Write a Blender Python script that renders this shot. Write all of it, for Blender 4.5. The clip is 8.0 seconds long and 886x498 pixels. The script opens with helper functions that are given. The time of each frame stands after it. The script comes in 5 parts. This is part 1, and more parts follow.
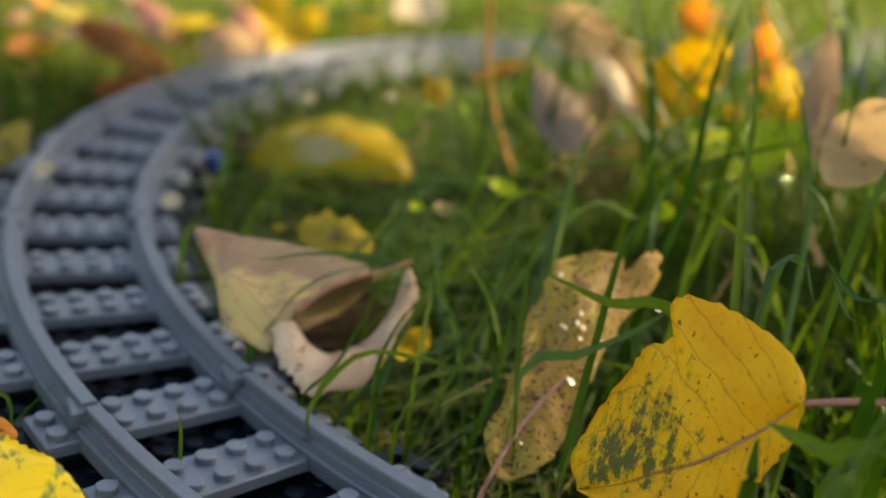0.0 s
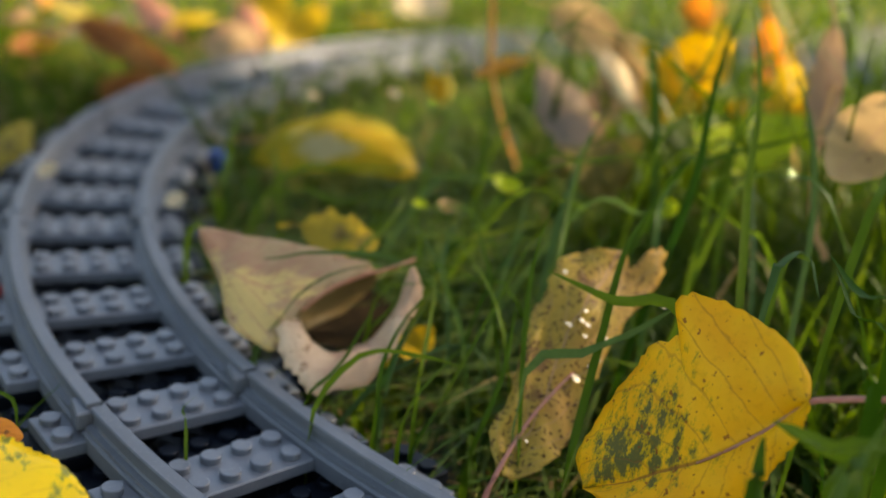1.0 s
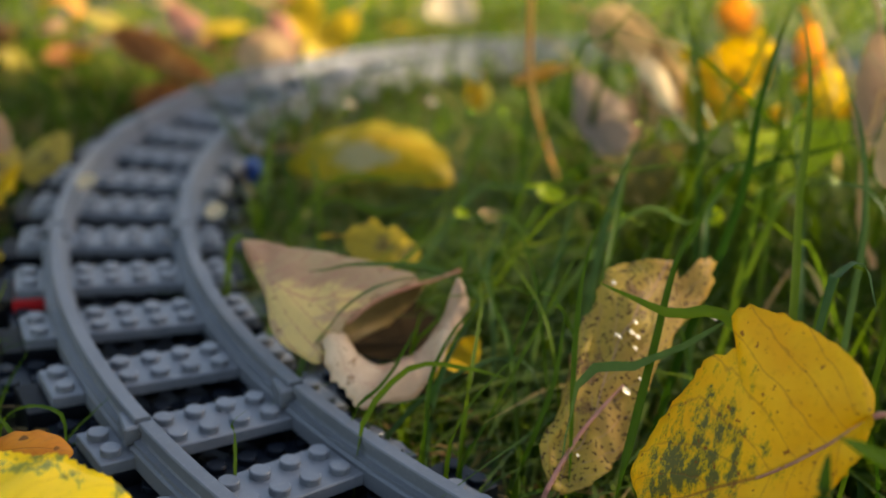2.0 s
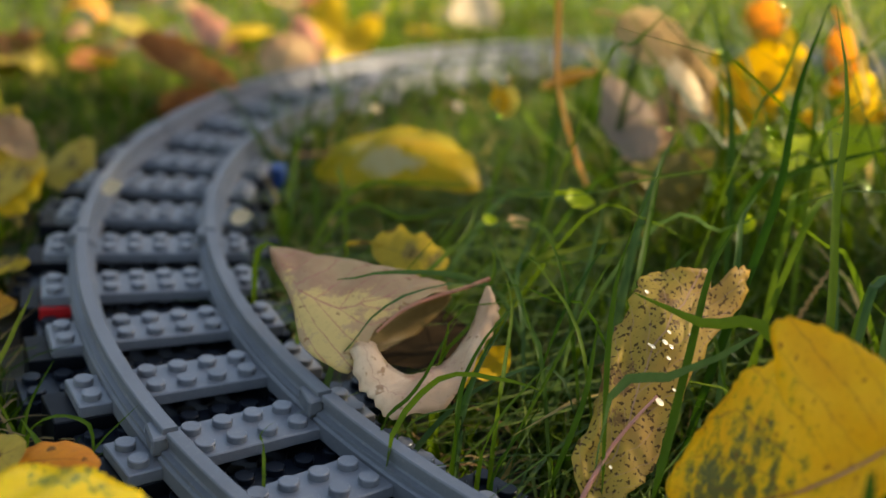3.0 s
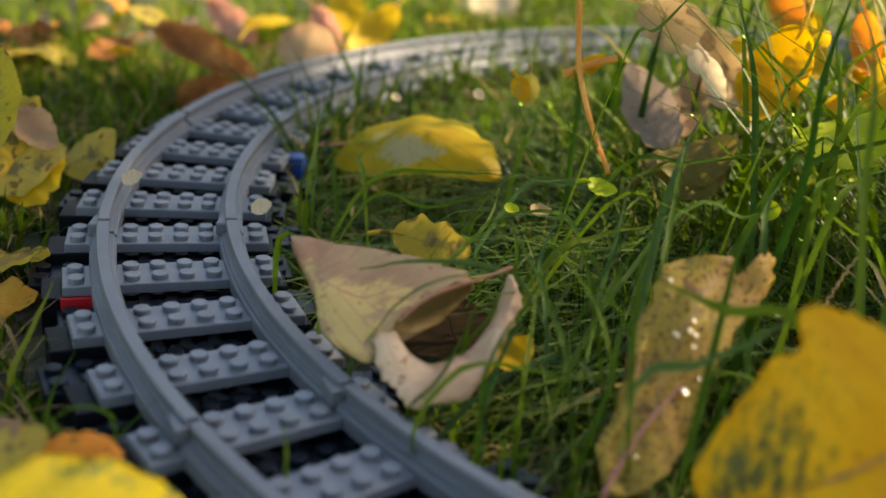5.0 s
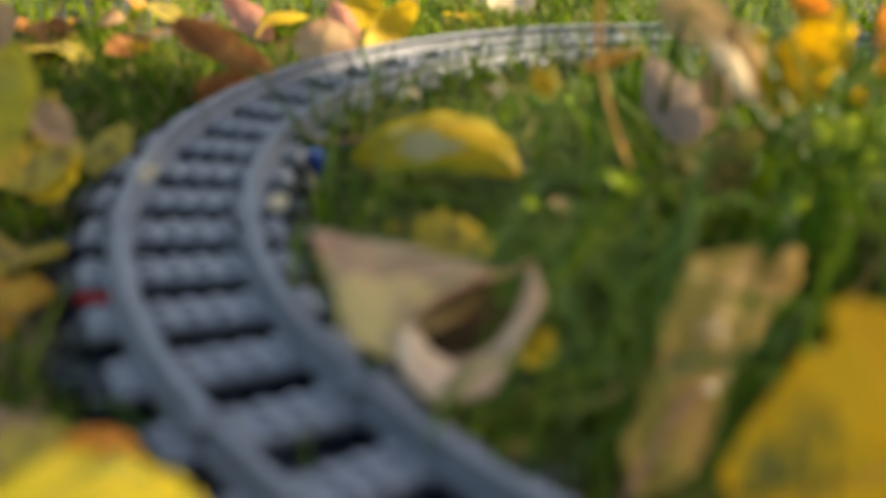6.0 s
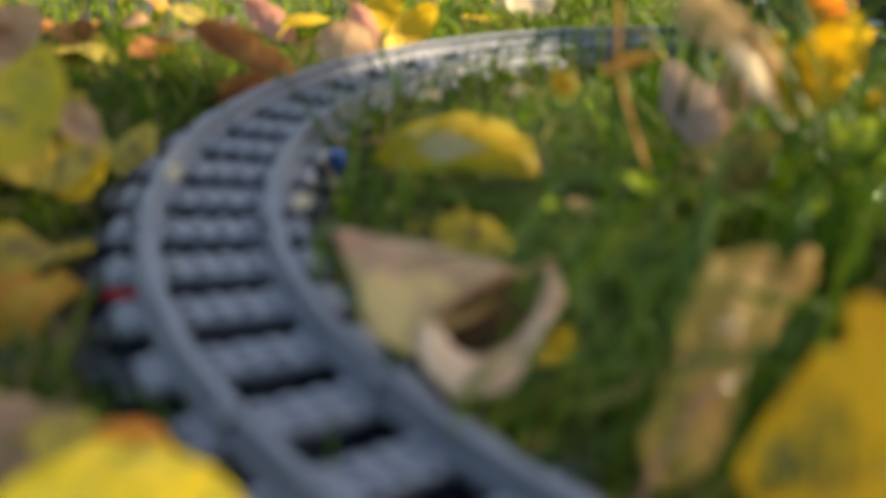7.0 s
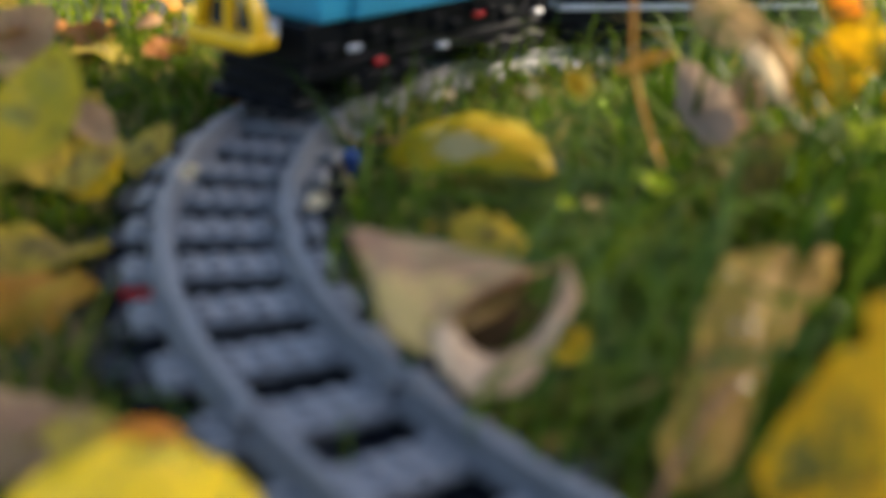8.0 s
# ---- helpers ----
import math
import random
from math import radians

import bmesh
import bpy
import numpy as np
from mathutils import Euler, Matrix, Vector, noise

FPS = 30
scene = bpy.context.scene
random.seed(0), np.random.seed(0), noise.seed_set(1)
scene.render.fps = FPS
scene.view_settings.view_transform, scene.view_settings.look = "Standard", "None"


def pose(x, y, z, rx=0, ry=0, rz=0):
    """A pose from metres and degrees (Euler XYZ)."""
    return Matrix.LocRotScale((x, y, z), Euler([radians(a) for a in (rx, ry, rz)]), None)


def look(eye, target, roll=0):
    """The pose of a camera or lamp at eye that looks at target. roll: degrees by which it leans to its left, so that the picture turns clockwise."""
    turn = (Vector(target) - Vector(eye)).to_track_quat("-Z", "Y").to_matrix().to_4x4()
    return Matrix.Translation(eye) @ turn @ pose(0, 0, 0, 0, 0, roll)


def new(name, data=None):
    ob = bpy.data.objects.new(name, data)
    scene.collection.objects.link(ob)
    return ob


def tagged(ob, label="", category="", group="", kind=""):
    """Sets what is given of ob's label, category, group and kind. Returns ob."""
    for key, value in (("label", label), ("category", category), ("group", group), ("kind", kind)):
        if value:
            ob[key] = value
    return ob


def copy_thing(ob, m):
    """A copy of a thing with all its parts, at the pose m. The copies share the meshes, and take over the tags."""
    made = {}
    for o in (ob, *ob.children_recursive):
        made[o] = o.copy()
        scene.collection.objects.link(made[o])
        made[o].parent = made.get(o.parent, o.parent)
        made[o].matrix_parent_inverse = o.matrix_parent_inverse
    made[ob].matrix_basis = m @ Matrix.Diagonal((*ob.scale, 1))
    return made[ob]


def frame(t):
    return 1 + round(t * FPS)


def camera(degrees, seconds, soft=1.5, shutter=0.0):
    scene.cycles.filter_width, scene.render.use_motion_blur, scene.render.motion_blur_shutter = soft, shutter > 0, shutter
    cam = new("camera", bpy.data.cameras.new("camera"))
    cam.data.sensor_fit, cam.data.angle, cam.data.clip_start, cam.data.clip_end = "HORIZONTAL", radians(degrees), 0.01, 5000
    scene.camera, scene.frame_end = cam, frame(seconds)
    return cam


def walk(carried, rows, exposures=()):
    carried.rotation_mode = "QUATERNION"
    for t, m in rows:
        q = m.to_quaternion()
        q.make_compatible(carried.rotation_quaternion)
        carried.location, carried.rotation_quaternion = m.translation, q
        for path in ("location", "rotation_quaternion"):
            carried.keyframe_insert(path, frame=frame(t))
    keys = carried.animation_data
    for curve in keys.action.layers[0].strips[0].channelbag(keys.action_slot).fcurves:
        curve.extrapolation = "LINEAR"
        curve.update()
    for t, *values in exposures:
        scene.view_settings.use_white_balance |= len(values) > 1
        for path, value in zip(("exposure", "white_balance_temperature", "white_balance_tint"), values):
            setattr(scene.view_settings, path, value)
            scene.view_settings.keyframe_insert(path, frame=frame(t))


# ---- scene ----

MM = 0.001
cam = camera(40.0, 8.0)
cam.data.dof.use_dof = True
cam.data.dof.aperture_fstop = 8.6
PATH = [
    (0.0, -0.13439, -0.19998, 0.14535, -43.987, -20.501, 6.289),
    (0.5, -0.13528, -0.19945, 0.14688, -43.928, -20.727, 6.043),
    (1.0, -0.13392, -0.19937, 0.14612, -43.807, -20.794, 5.861),
    (1.5, -0.13460, -0.19608, 0.14676, -43.209, -20.797, 5.361),
    (2.0, -0.13634, -0.19308, 0.14641, -42.651, -20.716, 5.096),
    (3.5, -0.13521, -0.18726, 0.14639, -41.304, -20.818, 4.587),
    (4.0, -0.13502, -0.18703, 0.14509, -41.104, -20.996, 4.430),
    (5.5, -0.13482, -0.18484, 0.14521, -40.484, -21.340, 4.099),
    (6.0, -0.13354, -0.18275, 0.14211, -39.984, -21.295, 3.905),
    (6.5, -0.13570, -0.18489, 0.14182, -39.553, -21.373, 3.784),
    (7.0, -0.13852, -0.18658, 0.14346, -39.178, -21.261, 3.889),
    (7.5, -0.13917, -0.18605, 0.14313, -38.975, -21.225, 3.883),
    (8.0, -0.13925, -0.18556, 0.14276, -38.629, -21.232, 3.756),
]
walk(cam, [(t, pose(x, y, z, 90 + p, 0, w) @ pose(0, 0, 0, 0, 0, r)) for t, x, y, z, w, p, r in PATH], [(0, 2.02, 7750, 10), (4.2, 1.91, 7750, 10), (6.5, 2.02, 7450, 11), (8, 1.99, 7050, 14)])

# the lens racks its focus from the near leaf to the far rail
focus = new("focus_point")
cam.data.dof.focus_object = focus

# ---- light ----
SUN_AZ, SUN_EL = -14.0, 33.0      # degrees: azimuth from +x towards +y, height
sun_way = Vector((math.cos(radians(SUN_AZ)) * math.cos(radians(SUN_EL)), math.sin(radians(SUN_AZ)) * math.cos(radians(SUN_EL)), math.sin(radians(SUN_EL))))
world = bpy.data.worlds.new("sky")
scene.world = world
world.use_nodes = True
wn = world.node_tree.nodes
sky = wn.new("ShaderNodeTexSky")
sky.sky_type, sky.sun_disc = "NISHITA", False
sky.sun_elevation, sky.sun_rotation = radians(SUN_EL), radians(90 - SUN_AZ)
wn["Background"].inputs["Strength"].default_value = 0.135
world.node_tree.links.new(sky.outputs[0], wn["Background"].inputs["Color"])
sun = new("sun", bpy.data.lights.new("sun", "SUN"))
sun.data.energy, sun.data.angle, sun.data.color = 5.0, radians(0.53), (1.0, 0.9, 0.74)
sun.matrix_world = look(sun_way * 10, (0, 0, 0))


# ---- materials ----
def nodes_of(name, rough=0.5):
    m = bpy.data.materials.new(name)
    m.use_nodes = True
    t = m.node_tree
    b = t.nodes["Principled BSDF"]
    b.inputs["Roughness"].default_value = rough
    return m, t, b


def node(t, kind, **values):
    n = t.nodes.new(kind)
    for k, v in values.items():
        n.inputs[k].default_value = v
    return n


def math_node(t, op, a, b=None, c=None):
    n = t.nodes.new("ShaderNodeMath")
    n.operation = op
    for i, v in enumerate((a, b, c)):
        if v is None:
            continue
        if isinstance(v, (int, float)):
            n.inputs[i].default_value = v
        else:
            t.links.new(v, n.inputs[i])
    return n.outputs[0]


def mix_colour(t, fac, a, b):
    n = t.nodes.new("ShaderNodeMix")
    n.data_type = "RGBA"
    for sock, v in ((n.inputs[0], fac), (n.inputs[6], a), (n.inputs[7], b)):
        if isinstance(v, (int, float)):
            sock.default_value = v
        elif isinstance(v, tuple):
            sock.default_value = (*v, 1)
        else:
            t.links.new(v, sock)
    return n.outputs[2]


def steps(t, value, lo, hi):
    n = t.nodes.new("ShaderNodeMapRange")
    n.interpolation_type = "SMOOTHSTEP"
    n.inputs["From Min"].default_value, n.inputs["From Max"].default_value = lo, hi
    t.links.new(value, n.inputs["Value"])
    return n.outputs[0]


def noise_of(t, coord, scale, detail=3.0, rough=0.55):
    n = node(t, "ShaderNodeTexNoise", Scale=scale, Detail=detail, Roughness=rough)
    t.links.new(coord, n.inputs["Vector"])
    return n.outputs[0]


def bump(t, b, height, strength=0.3, distance=0.0003):
    n = node(t, "ShaderNodeBump", Strength=strength, Distance=distance)
    t.links.new(height, n.inputs["Height"])
    t.links.new(n.outputs[0], b.inputs["Normal"])


def plastic(name, colour, rough=0.38, dust=0.25, gloss=0.35):
    """Moulded toy plastic with fine scratches and a film of dust."""
    m, t, b = nodes_of(name, rough)
    co = t.nodes.new("ShaderNodeTexCoord").outputs["Object"]
    b.inputs["Specular IOR Level"].default_value = gloss
    info = t.nodes.new("ShaderNodeObjectInfo").outputs["Random"]
    fine = noise_of(t, co, 900, 2)
    broad = noise_of(t, co, 45, 4)
    shade = tuple(c * 0.82 for c in colour)
    c = mix_colour(t, steps(t, broad, 0.35, 0.7), colour, shade)
    c = mix_colour(t, math_node(t, "MULTIPLY", steps(t, fine, 0.55, 0.75), dust), c, (0.36, 0.33, 0.28))
    c = mix_colour(t, math_node(t, "MULTIPLY", info, 0.18), c, tuple(x * 0.7 for x in colour))
    t.links.new(c, b.inputs["Base Color"])
    t.links.new(math_node(t, "ADD", math_node(t, "MULTIPLY", broad, 0.25), rough - 0.1), b.inputs["Roughness"])
    bump(t, b, fine, 0.08, 0.0001)
    return m


def leafy(name, a, b2, vein, spot=None, spot_scale=420.0, spot_cut=0.62, patch=None, patch_scale=60.0, rough=0.5, clear=0.55, ribs=0.5, patch_at=(0.65, 0.58, 0.30), patch_pull=0.75, grain=(0.5, 1.0, 1.0), halo=None):
    """A thin leaf: two tones, veins, spots and blotches, with light shining through."""
    m, t, b = nodes_of(name, rough)
    b.inputs["Specular IOR Level"].default_value = 0.16 if rough < 0.9 else 0.02
    co = t.nodes.new("ShaderNodeTexCoord")
    uv, ob = co.outputs["UV"], co.outputs["Object"]
    sep = t.nodes.new("ShaderNodeSeparateXYZ")
    t.links.new(uv, sep.inputs[0])
    side = math_node(t, "ABSOLUTE", math_node(t, "SUBTRACT", sep.outputs[0], 0.5))
    broad = noise_of(t, ob, 55, 4)
    fine = noise_of(t, ob, 600, 3)
    c = mix_colour(t, steps(t, broad, 0.35, 0.66), a, b2)
    if patch:
        stretch = t.nodes.new("ShaderNodeMapping")
        stretch.inputs["Scale"].default_value = grain
        t.links.new(ob, stretch.inputs[0])
        away = math_node(t, "SUBTRACT", patch_at[2], math_node(t, "SQRT", math_node(t, "ADD", math_node(t, "POWER", math_node(t, "SUBTRACT", sep.outputs[0], patch_at[0]), 2.0), math_node(t, "POWER", math_node(t, "SUBTRACT", sep.outputs[1], patch_at[1]), 2.0))))
        p = math_node(t, "ADD", math_node(t, "MULTIPLY_ADD", noise_of(t, stretch.outputs[0], patch_scale, 7, 0.75), 2.2, -0.6), math_node(t, "MULTIPLY", away, patch_pull))
        if halo:
            c = mix_colour(t, math_node(t, "MULTIPLY", steps(t, p, 0.34, 0.56), 0.8), c, halo)
        c = mix_colour(t, math_node(t, "MULTIPLY", steps(t, p, 0.52, 0.64), 0.85), c, patch)
    if spot:
        s = noise_of(t, ob, spot_scale, 2, 0.4)
        c = mix_colour(t, math_node(t, "MULTIPLY", steps(t, s, spot_cut, spot_cut + 0.06), 0.85), c, spot)
    mid = math_node(t, "SUBTRACT", 1.0, steps(t, side, 0.004, 0.016))
    wave = math_node(t, "SINE", math_node(t, "MULTIPLY", math_node(t, "SUBTRACT", math_node(t, "MULTIPLY_ADD", broad, 0.12, sep.outputs[1]), math_node(t, "MULTIPLY", side, 0.55)), 52.0))
    wave = math_node(t, "MULTIPLY", wave, math_node(t, "MULTIPLY_ADD", fine, 0.12, 0.93))
    lateral = math_node(t, "MULTIPLY", steps(t, wave, 0.94, 0.995), ribs)
    veins = math_node(t, "MAXIMUM", mid, lateral)
    c = mix_colour(t, math_node(t, "MULTIPLY", veins, 0.7), c, vein)
    c = mix_colour(t, math_node(t, "MULTIPLY", steps(t, fine, 0.5, 0.8), 0.3), c, tuple(x * 0.6 for x in a))
    t.links.new(c, b.inputs["Base Color"])
    h = math_node(t, "ADD", math_node(t, "MULTIPLY", veins, -0.8), math_node(t, "MULTIPLY", fine, 0.4))
    bump(t, b, h, 0.5, 0.0004)
    tr = t.nodes.new("ShaderNodeBsdfTranslucent")
    t.links.new(c, tr.inputs[0])
    mx = t.nodes.new("ShaderNodeMixShader")
    mx.inputs[0].default_value = clear
    t.links.new(b.outputs[0], mx.inputs[1])
    t.links.new(tr.outputs[0], mx.inputs[2])
    t.links.new(mx.outputs[0], t.nodes["Material Output"].inputs[0])
    return m


def grassy(name, a, b2, dry, per_island=True, cool=0.25, cold=(0.06, 0.115, 0.035)):
    m, t, b = nodes_of(name, 0.42)
    b.inputs["Specular IOR Level"].default_value = 0.07
    if per_island:
        r = t.nodes.new("ShaderNodeNewGeometry").outputs["Random Per Island"]
    else:
        r = t.nodes.new("ShaderNodeObjectInfo").outputs["Random"]
    co = t.nodes.new("ShaderNodeTexCoord").outputs["Object"]
    c = mix_colour(t, r, a, b2)
    c = mix_colour(t, math_node(t, "MULTIPLY", steps(t, math_node(t, "PINGPONG", math_node(t, "MULTIPLY", r, 7.0), 1.0), 0.72, 0.95), cool), c, cold)
    c = mix_colour(t, steps(t, r, 0.93, 0.97), c, dry)
    c = mix_colour(t, math_node(t, "MULTIPLY", noise_of(t, co, 260, 3), 0.5), c, tuple(x * 0.5 for x in a))
    t.links.new(c, b.inputs["Base Color"])
    bump(t, b, noise_of(t, co, 1500, 2), 0.25, 0.0001)
    tr = t.nodes.new("ShaderNodeBsdfTranslucent")
    t.links.new(c, tr.inputs[0])
    mx = t.nodes.new("ShaderNodeMixShader")
    mx.inputs[0].default_value = 0.5
    t.links.new(b.outputs[0], mx.inputs[1])
    t.links.new(tr.outputs[0], mx.inputs[2])
    t.links.new(mx.outputs[0], t.nodes["Material Output"].inputs[0])
    return m


def soil():
    m, t, b = nodes_of("soil", 0.9)
    co = t.nodes.new("ShaderNodeTexCoord").outputs["Object"]
    n1, n2 = noise_of(t, co, 60, 6, 0.7), noise_of(t, co, 9, 4)
    c = mix_colour(t, steps(t, n1, 0.35, 0.7), (0.012, 0.009, 0.005), (0.05, 0.038, 0.02))
    c = mix_colour(t, steps(t, n2, 0.4, 0.65), c, (0.035, 0.05, 0.012))
    t.links.new(c, b.inputs["Base Color"])
    bump(t, b, n1, 0.8, 0.004)
    return m


GREY = plastic("light_grey_plastic", (0.122, 0.124, 0.13), 0.36, 0.14, 0.5)
RAIL = plastic("rail_grey_plastic", (0.112, 0.114, 0.118), 0.42, 0.12, 0.36)
BLACK = plastic("black_plastic", (0.005, 0.0055, 0.007), 0.36, 0.0, 0.09)
NAVY = plastic("dark_grey_plastic", (0.006, 0.008, 0.012), 0.30, 0.0, 0.14)
RED = plastic("red_plastic", (0.50, 0.012, 0.012), 0.35, 0.1)
BLUE = plastic("blue_plastic", (0.006, 0.04, 0.17), 0.35, 0.1)
AZURE = plastic("azure_plastic", (0.02, 0.25, 0.36), 0.28, 0.05)
YELLOW = plastic("yellow_plastic", (0.66, 0.36, 0.008), 0.3, 0.05)
# gold-tinted gloss for beads that stand in for sun flecks on the leaf
FLECK_GOLD, dt, db = nodes_of("fleck_beads", 0.10)
db.inputs["Base Color"].default_value, db.inputs["IOR"].default_value = (0.85, 0.7, 0.45, 1), 1.4
db.inputs["Transmission Weight"].default_value = 0.3
db.inputs["Specular Tint"].default_value = (1.0, 0.76, 0.36, 1)
# green-tinted gloss for beads that imitate sun sparkles on grass
FLECK_GREEN, dt, db = nodes_of("fleck_on_grass", 0.12)
db.inputs["Base Color"].default_value, db.inputs["IOR"].default_value = (0.5, 0.75, 0.05, 1), 1.36
db.inputs["Specular Tint"].default_value = (0.8, 1.0, 0.25, 1)
WHITE = plastic("white_plastic", (0.40, 0.40, 0.40), 0.3, 0.05)
METAL, mt, mb = nodes_of("steel", 0.25)
mb.inputs["Metallic"].default_value, mb.inputs["Base Color"].default_value = 1.0, (0.7, 0.7, 0.68, 1)
GLASS, gt, gb = nodes_of("window_plastic", 0.08)
gb.inputs["Base Color"].default_value = (0.02, 0.025, 0.03, 1)
SOIL = soil()
GRASS = grassy("grass", (0.013, 0.044, 0.002), (0.125, 0.185, 0.004), (0.42, 0.30, 0.10))
GRASS_HERO = grassy("grass_blade", (0.026, 0.078, 0.003), (0.15, 0.215, 0.012), (0.16, 0.19, 0.015), False, 0.4, (0.10, 0.16, 0.085))
MATTED = grassy("matted_grass", (0.045, 0.10, 0.012), (0.17, 0.21, 0.045), (0.34, 0.25, 0.10), cool=0.6)
DRY = grassy("dry_grass", (0.20, 0.13, 0.05), (0.36, 0.25, 0.10), (0.15, 0.09, 0.04), cool=0.0)
# lighter copy of the grass, with the far sunlight put into its colour
FAR_GRASS = grassy("grass_painted_sun", (0.06, 0.12, 0.005), (0.24, 0.30, 0.010), (0.42, 0.32, 0.06), cool=0.2)
STRAW = leafy("straw", (0.72, 0.37, 0.09), (0.80, 0.50, 0.16), (0.7, 0.3, 0.05), clear=0.7)
LEAF = {
    "big": leafy("leaf_big", (0.74, 0.37, 0.008), (0.80, 0.45, 0.012), (0.26, 0.09, 0.02), (0.24, 0.07, 0.01), 800, 0.66, (0.075, 0.085, 0.03), 420, clear=0.4, patch_at=(0.36, 0.76, 0.17), patch_pull=1.3, grain=(1.0, 1.0, 0.5), halo=(0.36, 0.27, 0.012)),
    "speckle": leafy("leaf_speckle", (0.46, 0.26, 0.055), (0.56, 0.37, 0.06), (0.50, 0.28, 0.18), (0.05, 0.025, 0.010), 950, 0.575, (0.23, 0.11, 0.04), 75, patch_at=(0.30, 0.50, 0.16), patch_pull=0.9, grain=(1.0, 1.0, 0.6)),
    "gold": leafy("leaf_gold", (0.92, 0.58, 0.015), (0.80, 0.50, 0.02), (0.6, 0.3, 0.02), (0.20, 0.15, 0.02), 300, 0.68, (0.15, 0.18, 0.04), 120, rough=0.25, clear=0.25, patch_at=(0.0, 0.75, 0.16)),
    "orange": leafy("leaf_orange", (0.48, 0.18, 0.015), (0.50, 0.30, 0.03), (0.4, 0.12, 0.02), (0.12, 0.04, 0.01), 300, 0.66),
    "olive": leafy("leaf_olive", (0.40, 0.27, 0.03), (0.62, 0.40, 0.03), (0.2, 0.15, 0.04), (0.12, 0.08, 0.02), 160, 0.58, (0.24, 0.16, 0.05), 45, patch_at=(0.4, 0.5, 0.4)),
    "darkolive": leafy("leaf_dark_olive", (0.13, 0.10, 0.015), (0.18, 0.13, 0.02), (0.2, 0.15, 0.04)),
    "olivegreen": leafy("leaf_olive_green", (0.52, 0.37, 0.02), (0.36, 0.31, 0.03), (0.2, 0.15, 0.04), (0.12, 0.08, 0.02), 160, 0.62, (0.25, 0.24, 0.06), 45, patch_at=(0.3, 0.4, 0.35)),
    "dull": leafy("leaf_dull", (0.52, 0.38, 0.06), (0.40, 0.30, 0.06), (0.22, 0.14, 0.04), (0.16, 0.08, 0.02), 200, 0.60, (0.17, 0.13, 0.05), 70, patch_at=(0.5, 0.4, 0.3)),
    "pink": leafy("leaf_pink", (0.36, 0.21, 0.11), (0.42, 0.27, 0.13), (0.45, 0.16, 0.12), (0.28, 0.13, 0.07), 200, 0.62),
    "yellowgreen": leafy("leaf_yellow_green", (0.50, 0.30, 0.004), (0.36, 0.28, 0.006), (0.35, 0.2, 0.02), (0.2, 0.12, 0.01), 300, 0.7, (0.42, 0.35, 0.18), 60, patch_at=(0.74, 0.58, 0.20), patch_pull=2.2),
    "rust": leafy("leaf_rust", (0.24, 0.08, 0.02), (0.46, 0.19, 0.045), (0.25, 0.08, 0.02)),
    "grey": leafy("leaf_grey", (0.28, 0.20, 0.14), (0.36, 0.25, 0.17), (0.34, 0.2, 0.14), (0.2, 0.11, 0.06), 200, 0.62),
    "peach": leafy("leaf_peach", (0.58, 0.24, 0.15), (0.56, 0.31, 0.19), (0.5, 0.2, 0.12)),
    "yellow": leafy("leaf_yellow", (0.60, 0.35, 0.010), (0.56, 0.39, 0.02), (0.5, 0.28, 0.03), (0.3, 0.16, 0.02), 180, 0.66),
    "cream": leafy("leaf_cream", (0.62, 0.47, 0.28), (0.68, 0.52, 0.30), (0.7, 0.5, 0.3)),
    "tan": leafy("leaf_tan", (0.46, 0.28, 0.11), (0.58, 0.38, 0.16), (0.4, 0.2, 0.12), (0.2, 0.1, 0.05), 220, 0.64),
    "lobe": leafy("leaf_lobe", (0.66, 0.46, 0.28), (0.54, 0.33, 0.19), (0.46, 0.24, 0.15), (0.32, 0.17, 0.08), 330, 0.64, (0.46, 0.24, 0.14), 90, clear=0.35, ribs=0.25, patch_at=(0.9, 0.4, 0.3)),
    # brown of the fold, darkened further for the shade inside it
    "fold": leafy("leaf_fold_shaded", (0.20, 0.12, 0.04), (0.28, 0.17, 0.06), (0.16, 0.07, 0.03), (0.12, 0.06, 0.03), 220, 0.64, clear=0.25),
    "stem": leafy("leaf_stem", (0.60, 0.30, 0.22), (0.55, 0.26, 0.18), (0.5, 0.2, 0.15)),
    "amber": leafy("leaf_amber", (0.66, 0.22, 0.015), (0.50, 0.14, 0.012), (0.3, 0.08, 0.01), (0.1, 0.04, 0.01), 300, 0.66, clear=0.3),
    "glow": leafy("leaf_glow", (0.55, 0.28, 0.004), (0.52, 0.31, 0.006), (0.6, 0.3, 0.02)),
    # near-black colour standing in for the shade of the hollow
    "hollow_dark": leafy("leaf_hollow_dark", (0.014, 0.009, 0.004), (0.024, 0.014, 0.006), (0.01, 0.006, 0.003), rough=0.95, clear=0.1),
    "lime": leafy("leaf_lime", (0.42, 0.46, 0.01), (0.34, 0.42, 0.01), (0.4, 0.4, 0.02)),
    "fire": leafy("leaf_fire", (0.66, 0.19, 0.012), (0.66, 0.28, 0.015), (0.6, 0.2, 0.02)),
    "pale": leafy("leaf_pale", (0.47, 0.31, 0.15), (0.38, 0.20, 0.105), (0.40, 0.13, 0.10), (0.26, 0.13, 0.05), 330, 0.67, (0.64, 0.44, 0.15), 40, clear=0.4, ribs=0.9, patch_at=(0.7, 0.3, 0.25)),
}


